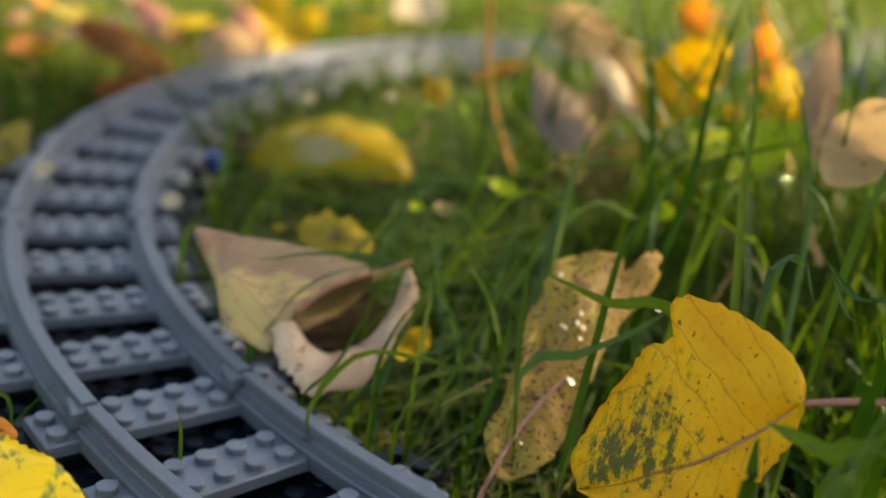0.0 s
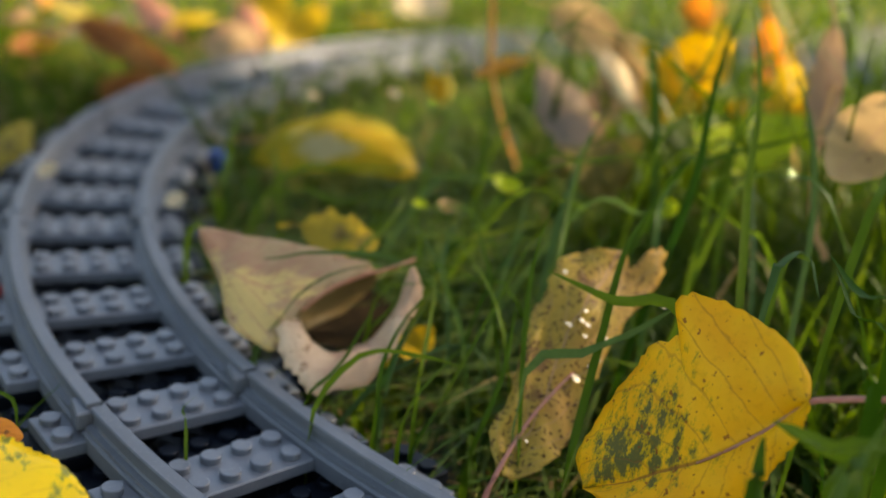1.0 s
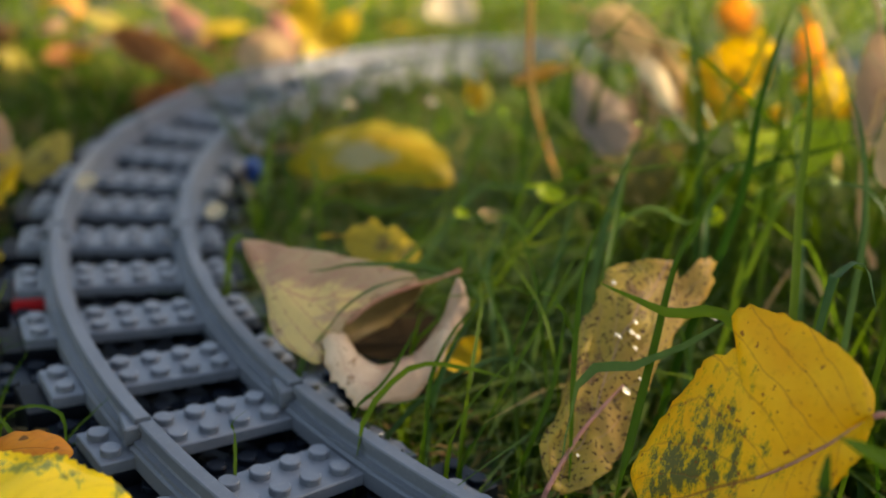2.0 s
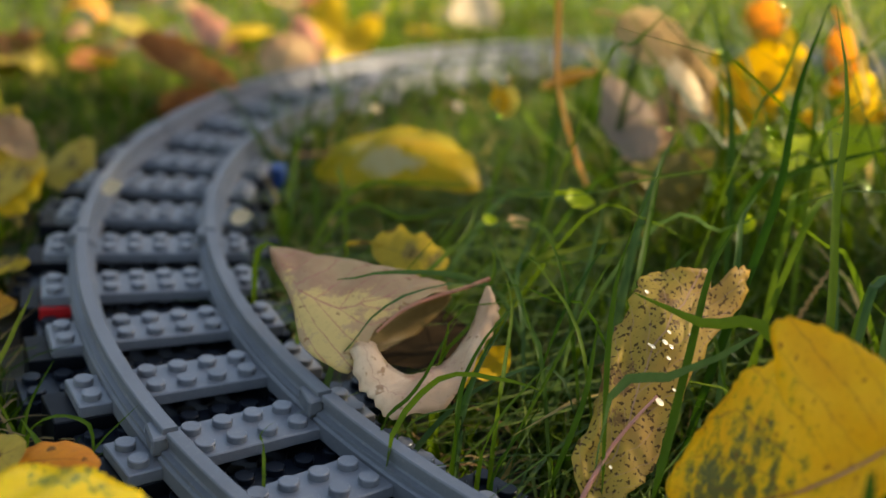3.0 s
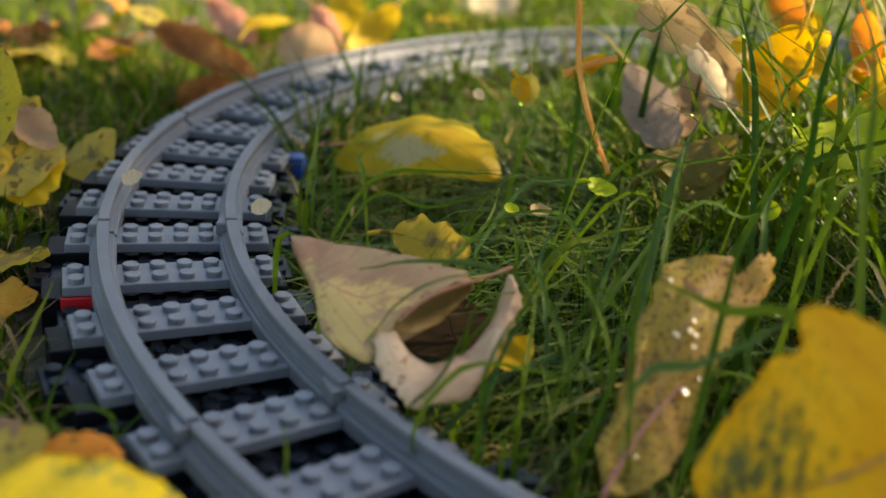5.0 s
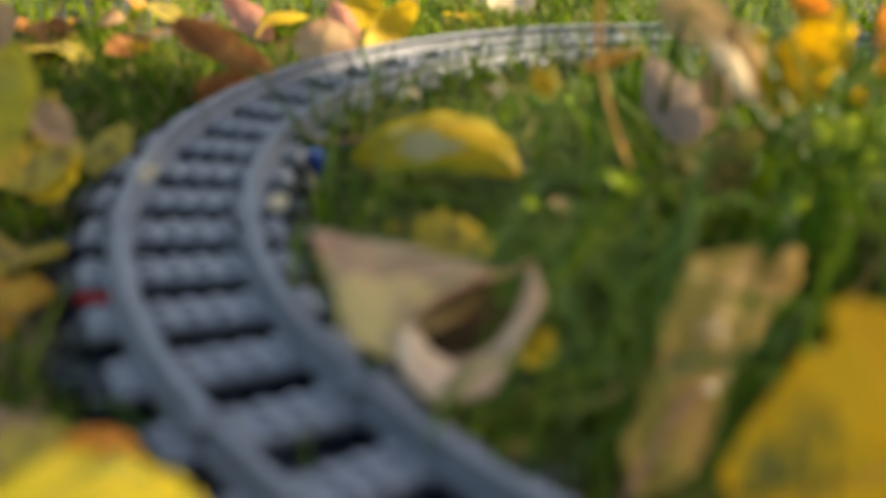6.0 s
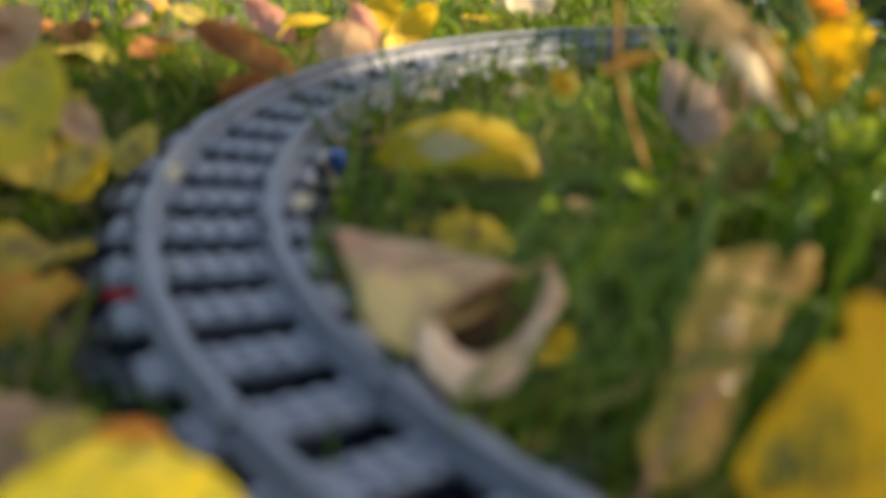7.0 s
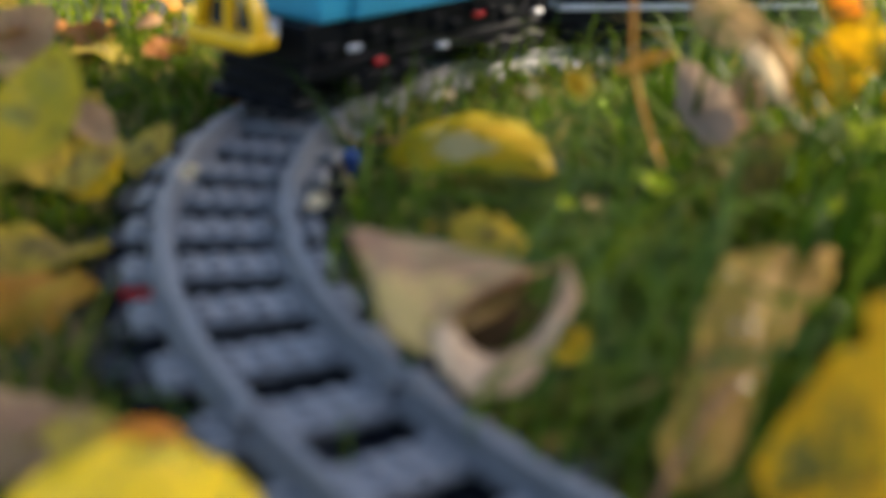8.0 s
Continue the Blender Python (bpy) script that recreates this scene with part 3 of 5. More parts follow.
leaf("small pale green leaf scrap in the grass", "lime", (107.8, 67.9, 24.4), (110.3, 64.1, 23.7), (-0.28, -0.29, 0.91), 4, 0.3, 0.2, 0)
leaf("small brown leaf scrap in the grass", "tan", (113.8, 62.9, 24.4), (118.3, 57.6, 23.8), (-0.29, -0.28, 0.91), 5, 0.3, 0.2, 0)
leaf("small cream leaf scrap in the grass", "cream", (202.2, 52.4, 42.1), (204.1, 49.0, 41.0), (-0.35, -0.24, 0.90), 4, 0.3, 0.2, 0)
leaf("cream pink leaf scrap in the grass", "cream", (207.6, 84.7, 60.1), (210.1, 76.6, 53.5), (-0.72, -0.56, 0.41), 8, 0.3, 0.2, 0)
leaf("pale leaf scrap in the grass", "pale", (213.0, 78.4, 50.8), (215.1, 67.3, 43.0), (-0.73, -0.54, 0.43), 10, 0.3, 0.2, 0)
leaf("small cream leaf scrap lying on the rail", "cream", (60.9, 137.9, 8.7), (66.5, 134.4, 11.2), (-0.3, -0.3, 0.9), 7, 0.2, 0.1, 3)
leaf("small cream leaf scrap lying on the rail", "cream", (37.8, 184.3, 8.7), (43.6, 180.8, 11.2), (-0.3, -0.3, 0.9), 7, 0.2, 0.1, 3)
leaf("small yellow leaf in the grass", "yellow", (244.1, 59.2, 68.5), (246.6, 55.4, 65.0), (-0.78, -0.49, 0.39), 7, 0.3, 0.2, 0)
leaf("small yellow leaf in the grass", "yellow", (239.7, 46.3, 49.5), (241.3, 42.3, 44.2), (-0.77, -0.47, 0.43), 8, 0.3, 0.2, 0)
leaf("small pale yellow leaf scrap in the grass", "yellow", (228.5, 83.0, 62.9), (231.3, 78.9, 59.4), (-0.74, -0.54, 0.40), 6, 0.3, 0.2, 0)
leaf("small lime green leaf in the grass", "lime", (205.3, 36.9, 43.8), (210.6, 31.5, 41.7), (-0.36, -0.23, 0.90), 8, 0.3, 0.2, 0)
leaf("small lime green leaf in the grass", "lime", (154.0, 3.8, 32.6), (154.1, 8.8, 37.0), (-0.72, -0.48, 0.50), 6, 0.3, 0.2, 0)

# lime scraps added to imitate dappled sun on the grass blades
leaf("small lime green scrap standing in for a sunlit patch of grass", "lime", (201.7, 30.2, 41.3), (207.8, 29.9, 43.1), (-0.4, -0.3, 0.86), 5, 0.2, 0.1, 2)
leaf("small lime green scrap standing in for a sunlit patch of grass", "lime", (238.9, 46.4, 34.8), (246.0, 45.3, 37.0), (-0.4, -0.3, 0.86), 6, 0.2, 0.1, 2)
leaf("small lime green scrap standing in for a sunlit patch of grass", "lime", (233.3, 35.5, 40.5), (239.7, 35.1, 42.6), (-0.4, -0.3, 0.86), 5, 0.2, 0.1, 2)
leaf("small lime green scrap standing in for a sunlit patch of grass", "lime", (226.5, 25.7, 46.0), (232.8, 25.3, 48.0), (-0.4, -0.3, 0.86), 5, 0.2, 0.1, 2)
leaf("small lime green scrap standing in for a sunlit patch of grass", "lime", (239.5, 52.2, 16.1), (247.4, 50.5, 18.3), (-0.4, -0.3, 0.86), 7, 0.2, 0.1, 2)
leaf("small lime green scrap standing in for a sunlit patch of grass", "lime", (236.9, 39.8, 24.1), (243.4, 39.2, 26.1), (-0.4, -0.3, 0.86), 5, 0.2, 0.1, 2)
leaf("small lime green scrap standing in for a sunlit patch of grass", "lime", (226.9, 29.8, 23.7), (232.6, 29.9, 25.5), (-0.4, -0.3, 0.86), 4, 0.2, 0.1, 2)
leaf("small lime green scrap standing in for a sunlit patch of grass", "lime", (224.0, 19.2, 34.4), (230.2, 18.8, 36.3), (-0.4, -0.3, 0.86), 5, 0.2, 0.1, 2)
leaf("small lime green scrap standing in for a sunlit patch of grass", "lime", (221.5, 59.8, 4.4), (227.9, 59.3, 6.4), (-0.4, -0.3, 0.86), 5, 0.2, 0.1, 2)
leaf("small lime green scrap standing in for a sunlit patch of grass", "lime", (228.2, 39.3, 13.1), (233.8, 39.4, 15.0), (-0.4, -0.3, 0.86), 4, 0.2, 0.1, 2)
leaf("small lime green scrap standing in for a sunlit patch of grass", "lime", (215.7, 42.6, 34.0), (221.3, 42.8, 35.9), (-0.4, -0.3, 0.86), 4, 0.2, 0.1, 2)
leaf("small lime green scrap standing in for a sunlit patch of grass", "lime", (226.4, 18.0, 42.1), (232.7, 17.6, 44.0), (-0.4, -0.3, 0.86), 5, 0.2, 0.1, 2)
leaf("small lime green scrap standing in for a sunlit patch of grass", "lime", (249.8, 38.3, 18.7), (255.6, 38.3, 20.7), (-0.4, -0.3, 0.86), 4, 0.2, 0.1, 2)
leaf("small lime green scrap standing in for a sunlit patch of grass", "lime", (248.6, 15.8, 9.7), (255.1, 15.2, 11.6), (-0.4, -0.3, 0.86), 5, 0.2, 0.1, 2)
leaf("small lime green scrap standing in for a sunlit patch of grass", "lime", (239.9, 5.8, 11.4), (245.6, 5.8, 13.1), (-0.4, -0.3, 0.86), 4, 0.2, 0.1, 2)
leaf("small sunlit yellow leaf scrap caught between grass blades", "glow", (220.8, 49.4, 56.3), (227.1, 53.5, 67.0), (-0.75, -0.5, 0.42), 10, 0.2, 0.1, 2)
leaf("small sunlit yellow leaf scrap caught between grass blades", "glow", (242.6, 65.6, 39.3), (248.9, 69.4, 49.5), (-0.75, -0.5, 0.42), 9, 0.2, 0.1, 2)
leaf("small sunlit yellow leaf scrap caught between grass blades", "glow", (217.4, 65.7, 48.1), (222.8, 68.3, 54.4), (-0.75, -0.5, 0.42), 6, 0.2, 0.1, 2)
leaf("small sunlit yellow leaf scrap caught between grass blades", "glow", (282.5, 54.3, 54.8), (288.3, 56.8, 61.7), (-0.75, -0.5, 0.42), 6, 0.2, 0.1, 2)
leaf("small sunlit yellow leaf scrap caught between grass blades", "glow", (264.2, 39.8, 47.5), (270.1, 42.7, 55.3), (-0.75, -0.5, 0.42), 7, 0.2, 0.1, 2)
leaf("small sunlit yellow leaf scrap caught between grass blades", "glow", (247.8, 26.0, 45.0), (253.4, 28.4, 51.3), (-0.75, -0.5, 0.42), 6, 0.2, 0.1, 2)
leaf("small sunlit yellow leaf scrap caught between grass blades", "glow", (269.9, 45.6, 35.2), (275.5, 47.7, 40.7), (-0.75, -0.5, 0.42), 5, 0.2, 0.1, 2)
leaf("small sunlit yellow leaf scrap caught between grass blades", "glow", (261.6, 31.6, 46.7), (267.3, 34.0, 53.1), (-0.75, -0.5, 0.42), 6, 0.2, 0.1, 2)
leaf("small sunlit yellow leaf scrap caught between grass blades", "glow", (279.7, 56.1, 39.2), (285.3, 58.2, 44.9), (-0.75, -0.5, 0.42), 5, 0.2, 0.1, 2)
leaf("small sunlit yellow leaf scrap caught between grass blades", "glow", (261.7, 51.1, 51.1), (267.2, 53.3, 56.6), (-0.75, -0.5, 0.42), 5, 0.2, 0.1, 2)
leaf("small sunlit yellow leaf scrap caught between grass blades", "glow", (236.7, 42.9, 44.0), (242.1, 45.0, 49.2), (-0.75, -0.5, 0.42), 5, 0.2, 0.1, 2)


def surface(rows, seed, crumple=1.0):
    """A leaf surface from rows of places, with its UV map."""
    bm = bmesh.new()
    uvl = bm.loops.layers.uv.new("UVMap")
    info, grid = {}, []
    for j, row in enumerate(rows):
        line = []
        for i, p in enumerate(row):
            p = p + Vector((0, 0, crumple * (0.8 * noise.noise(p * 0.12 + Vector((seed, 0, 0))) + 0.35 * noise.noise(p * 0.45 + Vector((seed, 7, 0))))))
            v = bm.verts.new(p)
            info[v] = (i / (len(row) - 1), j / (len(rows) - 1))
            line.append(v)
        grid.append(line)
    for a, b in zip(grid, grid[1:]):
        for i in range(len(a) - 1):
            bm.faces.new((a[i], a[i + 1], b[i + 1], b[i]))
    for f in bm.faces:
        for lp in f.loops:
            lp[uvl].uv = info[lp.vert]
    return bm


def curled_leaf():
    """A dry leaf whose front edge has rolled up into a crescent."""
    top = holder("curled_leaf", "pale pinkish dry leaf with an edge rolled into a crescent", "leaf", "fallen leaves")
    far = smooth_line([(30.4, 67.2, 28.9), (33.2, 63.3, 28.9), (36.0, 59.6, 29.1), (39.8, 54.7, 29.0), (45.8, 47.8, 28.3), (52.9, 40.0, 27.9), (57.0, 34.2, 26.8), (60.2, 29.6, 26.4)], 24)
    near = smooth_line([(28.1, 62.2, 26.3), (25.1, 47.9, 21.0), (21.2, 36.7, 14.7), (25.4, 25.7, 11.4), (31.5, 26.1, 14.3), (39.5, 29.0, 19.7), (51.1, 28.0, 23.7), (59.0, 27.0, 25.2)], 24)
    fold = Vector((-0.5, -0.55, 0.65))
    rows = []
    for j, (a, b) in enumerate(zip(far, near)):
        s = j / 24
        line = []
        for i in range(17):
            q = i / 16
            bulge = math.sin(math.pi * q) * (2.4 - 1.4 * s) + 0.5 * math.sin(9 * q + 5 * s) * s + 0.5 * math.sin(22 * s + 3 * q) * (1 - q)
            line.append(a.lerp(b, q) + fold * bulge)
        rows.append(line)
    ob = part("blade", surface(rows, 1, 1.8), LEAF["pale"], top, sharp=180)
    thicken(ob, 0.35)
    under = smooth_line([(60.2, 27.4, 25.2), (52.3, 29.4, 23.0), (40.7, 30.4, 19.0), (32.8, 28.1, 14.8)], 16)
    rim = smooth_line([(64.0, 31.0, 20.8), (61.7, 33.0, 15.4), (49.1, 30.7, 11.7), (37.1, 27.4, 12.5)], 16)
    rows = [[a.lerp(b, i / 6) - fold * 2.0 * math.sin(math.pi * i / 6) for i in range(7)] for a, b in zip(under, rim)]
    ob = part("folded_underside", surface(rows, 3, 1.5), LEAF["fold"], top, "brown fold of the leaf with shade darkened into its colour", sharp=180)
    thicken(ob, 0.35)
    outer = smooth_line([(31.2, 29.8, 15.4), (26.3, 18.9, 10.6), (26.1, 10.4, 7.8), (28.5, 5.2, 7.2), (37.1, 2.8, 8.8), (42.8, 2.0, 11.5), (51.2, 6.0, 17.0), (62.7, 11.5, 22.4), (66.8, 20.0, 26.5)], 40)
    inner = smooth_line([(36.8, 27.8, 15.5), (35.8, 21.6, 12.8), (37.7, 16.3, 11.2), (41.3, 14.7, 11.5), (45.4, 13.2, 12.9), (50.8, 13.7, 14.6), (58.1, 16.5, 18.7), (63.7, 19.6, 23.3), (66.9, 21.2, 26.3)], 40)
    rows = []
    for i, (a, b) in enumerate(zip(outer, inner)):
        a = a + (a - b).normalized() * (0.7 * (i % 2) + 0.6 * math.sin(i * 0.7) + 0.4 * math.sin(i * 2.9))
        rows.append([a.lerp(b, j / 8) + fold * (a - b).length * 0.22 * math.sin(math.pi * j / 8) for j in range(9)])
    ob = part("curled_lobe", surface(rows, 2, 2.2), LEAF["lobe"], top, "pale rolled leaf edge", sharp=180)
    thicken(ob, 0.4)
    bm = bmesh.new()
    tube(bm, smooth_line([(37.5, 28.5, 18.0), (45.6, 27.9, 22.6), (54.7, 25.7, 25.3), (63.3, 24.4, 26.4), (71.2, 24.9, 26.9)], 14), 0.35, 0.55)
    part("stalk", bm, LEAF["peach"], top, "pink midrib and stalk")


curled_leaf()
HOLLOW = (Vector((78, 56, 0)), 27.0)


def straw(label, points, r):
    bm = bmesh.new()
    line = smooth_line(points, 18)
    tube(bm, line, r, r * 0.8)
    ob = part("straw", bm, STRAW)
    tagged(ob, label, "straw")


def twig(label, points, r):
    bm = bmesh.new()
    line = [p + Vector((0.4 * math.sin(i * 1.7), 0.4 * math.cos(i * 2.3), 0)) for i, p in enumerate(smooth_line(points, 18))]
    tube(bm, line, r, r * 0.7)
    tagged(part("twig", bm, LEAF["tan"]), label, "twig")


straw("dry orange grass stalk bent over in the lawn", [(186.3, 122.6, 86.6), (180.0, 113.9, 64.3), (176.4, 108.7, 53.5), (172.9, 100.9, 43.4), (170.4, 92.4, 33.6), (167.4, 80.6, 22.0)], 1.05)
straw("short dry orange stalk across the grass", [(177.0, 116.5, 47.6), (185.2, 111.5, 51.7), (193.1, 105.9, 54.3)], 1.5)

twig("thin brown dead stem standing in the grass", [(181.8, -32.9, 26.2), (182.8, -25.7, 36.1), (187.0, -20.6, 48.1), (192.6, -16.6, 60.5), (199.8, -14.0, 73.2)], 1.1)
twig("short dry brown stem lying in the grass", [(141.9, -24.1, 18.3), (148.4, -23.7, 24.6), (154.8, -23.6, 30.4)], 0.6)


def seed_head(foot, crown):
    """A small yellow flower cluster on a thin green stalk."""
    foot, crown = Vector(foot), Vector(crown)
    top = holder("wild_flower", "small yellow flower cluster on a thin green stalk", "flower")
    bm = bmesh.new()
    tube(bm, smooth_line([foot, foot.lerp(crown, 0.5) + Vector((1.5, -1, 0)), crown], 10), 0.7, 0.45)
    part("stalk", bm, GRASS_HERO, top)
    rnd = random.Random(12)
    for i in range(22):
        a, r = i * 2.4, 1.15 * math.sqrt(i)
        p = crown + Vector((r * math.cos(a), r * math.sin(a), 3.2 - 0.09 * r * r + rnd.uniform(-0.5, 0.5)))
        bm = bmesh.new()
        bmesh.ops.create_uvsphere(bm, u_segments=7, v_segments=5, radius=1.25, matrix=Matrix.Translation(p) @ Matrix.Diagonal((1, 1, 0.7, 1)))
        tube(bm, [crown, p], 0.2, 0.2, 5)
        part("floret", bm, LEAF["yellow"], top)


seed_head((111.2, 330.1, -14.0), (90.6, 294.7, 24.5))


def sun_fleck_bead(x, y, z, r, tilt, label="flat glossy bead standing in for a sun fleck on the speckled leaf", towards=(-0.64, -0.48, 0.6)):
    """Flat bead standing in for a sun fleck, tilted to flash at the viewer."""
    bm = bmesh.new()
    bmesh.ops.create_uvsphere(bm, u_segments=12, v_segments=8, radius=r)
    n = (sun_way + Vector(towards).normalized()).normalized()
    ob = part("sun_fleck_bead", bm, FLECK_GOLD if "leaf" in label else FLECK_GREEN)
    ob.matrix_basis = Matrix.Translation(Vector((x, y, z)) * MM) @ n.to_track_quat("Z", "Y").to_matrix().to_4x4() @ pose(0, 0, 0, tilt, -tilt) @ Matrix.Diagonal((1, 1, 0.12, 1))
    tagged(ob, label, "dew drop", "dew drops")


def big_leaf():
    """The large yellow leaf: two halves on a bowed midrib, a notch in its upper rim, saw teeth all round."""
    top = holder("leaf", "large yellow autumn leaf with green-black blotches standing in the grass", "leaf", "fallen leaves")
    n = 56
    upper = smooth_line([(56.6, -102.1, 47.2), (57.7, -99.7, 51.0), (58.6, -94.2, 54.7), (58.9, -87.2, 56.8), (58.8, -79.2, 57.3), (58.1, -71.7, 56.1), (56.9, -69.8, 52.7), (55.7, -72.5, 48.4), (54.1, -66.5, 44.0), (52.2, -64.8, 38.0), (49.3, -61.5, 28.7), (46.9, -60.0, 21.3), (45.4, -60.2, 16.2), (44.4, -64.3, 12.3)], n)
    rib = smooth_line([(56.5, -102.2, 46.9), (53.3, -94.9, 37.2), (50.1, -86.0, 28.1), (47.2, -75.7, 20.1), (44.4, -64.3, 12.3)], n)
    lower = smooth_line([(56.5, -102.3, 46.7), (55.5, -102.1, 43.7), (54.1, -102.2, 38.8), (51.6, -99.4, 31.1), (49.6, -96.4, 25.0), (47.2, -90.3, 18.0), (45.2, -81.8, 12.6), (44.3, -72.4, 11.0), (44.4, -64.3, 12.3)], n)
    out = Vector((-0.95, -0.04, 0.29))
    rows = []
    for j, (a, m, b) in enumerate(zip(upper, rib, lower)):
        tooth = (0.55 * (j % 2) + 0.25 * math.sin(j * 1.9)) * math.sin(math.pi * j / n)
        a = a + (a - m).normalized() * tooth
        b = b + (b - m).normalized() * tooth
        line = []
        for i in range(21):
            q = abs(i - 10) / 10
            e = a if i < 10 else b
            wave = 1.6 * math.sin(math.pi * q) + 0.35 * math.sin(j * 0.75 - q * 4) * q - 0.9 * q ** 4 * math.sin(j * 0.21)
            line.append(m.lerp(e, q) + out * wave)
        rows.append(line)
    ob = part("blade", surface(rows, 4, 0.7), LEAF["big"], top, sharp=180)
    thicken(ob, 0.3)
    bm = bmesh.new()
    tube(bm, [p + out * 0.1 for p in rib[:30]][::-1] + smooth_line([(56.8, -103.5, 47.8), (59.5, -113.0, 51.5), (64.0, -127.0, 55.0), (70.0, -146.0, 57.0)], 10), 0.2, 0.75)
    part("stalk", bm, LEAF["stem"], top)
    LEAF_SPOTS.append((Vector((50, -82, 30)), 26))


def speckled_leaf():
    """A dry speckled leaf, wide and ragged at its upper end, folded a little along its left rim."""
    top = holder("leaf", "speckled tan leaf with brown dots and a ragged end", "leaf", "fallen leaves")
    n = 34
    west = smooth_line([(45.0, -39.2, 1.3), (48.9, -30.7, 7.7), (58.0, -27.5, 14.3), (65.1, -22.6, 21.1), (71.8, -18.6, 27.3), (79.3, -16.3, 33.1), (84.3, -14.0, 37.5), (88.4, -13.9, 40.1)], n)
    east = smooth_line([(47.2, -41.0, 1.5), (52.6, -43.3, 3.2), (59.4, -43.6, 6.5), (68.0, -40.8, 12.5), (77.1, -36.9, 19.7), (89.1, -33.6, 28.5), (104.2, -30.4, 33.4), (111.8, -26.1, 40.8)], n)
    out, up = Vector((-0.64, -0.48, 0.60)), Vector((0.55, 0.2, 0.8))
    rnd = random.Random(41)
    jag = [rnd.uniform(0, 1.3) for _ in range(25)]
    rows = []
    for j, (a, b) in enumerate(zip(west, east)):
        s = j / n
        a = a + (a - b).normalized() * (0.5 * (j % 2) + 0.5 * math.sin(j * 1.3)) * min(1, 4 * s)
        b = b + (b - a).normalized() * (0.5 * (j % 2) + 0.4 * math.sin(j * 1.7)) * min(1, 4 * s)
        line = []
        for i in range(25):
            q = i / 24
            puff = 2.6 * math.sin(math.pi * q) * s + 1.1 * math.sin(11 * q + 4 * s) * s + 0.8 * math.sin(17 * s + 5 * q) + 2.2 * math.exp(-((q - 0.14) / 0.08) ** 2) * math.sin(math.pi * s) - 2.0 * max(0, q - 0.7) * s * 4
            cut = max(0.0, (s - 0.78) / 0.22) ** 1.5 * (5.5 * math.exp(-((q - 0.68) / 0.08) ** 2) + jag[i])
            line.append(a.lerp(b, q) + out * puff - up * cut)
        rows.append(line)
    ob = part("blade", surface(rows, 6, 1.3), LEAF["speckle"], top, sharp=180)
    thicken(ob, 0.3)
    bm = bmesh.new()
    tube(bm, smooth_line([(70.3, -35.0, 19.6), (61.0, -36.0, 15.6), (53.0, -36.8, 10.4), (41.3, -39.9, 1.6), (35.0, -42.0, -6.0)], 14), 0.3, 0.75)
    part("stalk", bm, LEAF["stem"], top, "pink leaf stalk")
    LEAF_SPOTS.append((Vector((74, -29, 20)), 26))
    # beads added where bright sun flecks should show on the blade
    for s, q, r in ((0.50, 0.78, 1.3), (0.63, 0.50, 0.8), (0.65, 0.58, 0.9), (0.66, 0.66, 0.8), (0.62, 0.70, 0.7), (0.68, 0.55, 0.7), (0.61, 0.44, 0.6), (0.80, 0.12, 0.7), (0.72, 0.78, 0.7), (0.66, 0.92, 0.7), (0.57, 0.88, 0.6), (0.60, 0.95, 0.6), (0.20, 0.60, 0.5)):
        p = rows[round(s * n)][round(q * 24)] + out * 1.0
        sun_fleck_bead(p.x, p.y, p.z, r * 0.95, 1.2 * math.sin(40 * s + 9 * q))


big_leaf()
speckled_leaf()
sun_fleck_bead(90.6, -42.4, 35.7, 1.375, 0)

# ---- grass ----
def blade_rows(points, width, twist):
    line = smooth_line(points, 12)
    out = []
    for i, p in enumerate(line):
        s = i / 12
        d = (line[min(i + 1, 12)] - line[max(i - 1, 0)]).normalized()
        side = Matrix.Rotation(twist, 3, d) @ d.cross(Vector((0.31, 0.22, 0.93))).normalized()
        nrm = side.cross(d)
        w = width * 0.35 * (1 - s ** 3) * (0.75 + 0.25 * min(1, s * 4)) + 0.08
        out.append([p - side * w + nrm * w * 0.35, p, p + side * w + nrm * w * 0.35])
    return out


hero_count = 0


def hero_blade(width, *points, roll=0.0):
    global hero_count
    hero_count += 1
    pts = [Vector(p) for p in points]
    low = min((pts[0], pts[-1]), key=lambda p: p.z)
    if low is pts[-1]:
        pts = pts[::-1]
    back = (low - pts[1]).xy
    drop = low.z - height(low.x, low.y) + 2
    on_track = abs(math.hypot(RAD - low.x, low.y) - RAD) < 52
    back = back.normalized() * (1.0 if on_track else min(0.55 * drop, 34.0))
    root = Vector((low.x + back.x, low.y + back.y, low.z - drop))
    if root.z < pts[0].z - 4:
        pts = [root] + pts
    bm = surface(blade_rows(pts, width, 0.5 * math.sin(hero_count * 2.3) * (0.4 if roll else 1.0) + roll), 5)
    ob = part("grass_blade", bm, GRASS_HERO, sharp=180)
    tagged(ob, "long green grass blade arching over the lawn", "grass", "long grass blades")


hero_blade(3.4, (78.5, -60.2, 39.9), (68.8, -44.8, 42.2), (61.2, -30.6, 46.0), roll=1.4)
hero_blade(2.0, (48.7, -40.9, -1.3), (57.4, -29.6, 30.3), (67.8, -21.6, 49.9), (86.8, -14.6, 68.1))
hero_blade(2.7, (50.1, -53.2, 4.9), (68.1, -43.6, 34.9), (80.0, -37.0, 48.8), (92.9, -32.6, 57.3))
hero_blade(3, (51.0, -37.6, 25.9), (61.1, -43.9, 30.7), (68.8, -50.4, 36.9), (80.9, -54.9, 43.1), roll=1.4)
hero_blade(2.6, (33.3, -19.3, -4.7), (52.8, -15.4, 16.8), (75.8, -7.8, 34.8), (84.1, -4.8, 41.0))
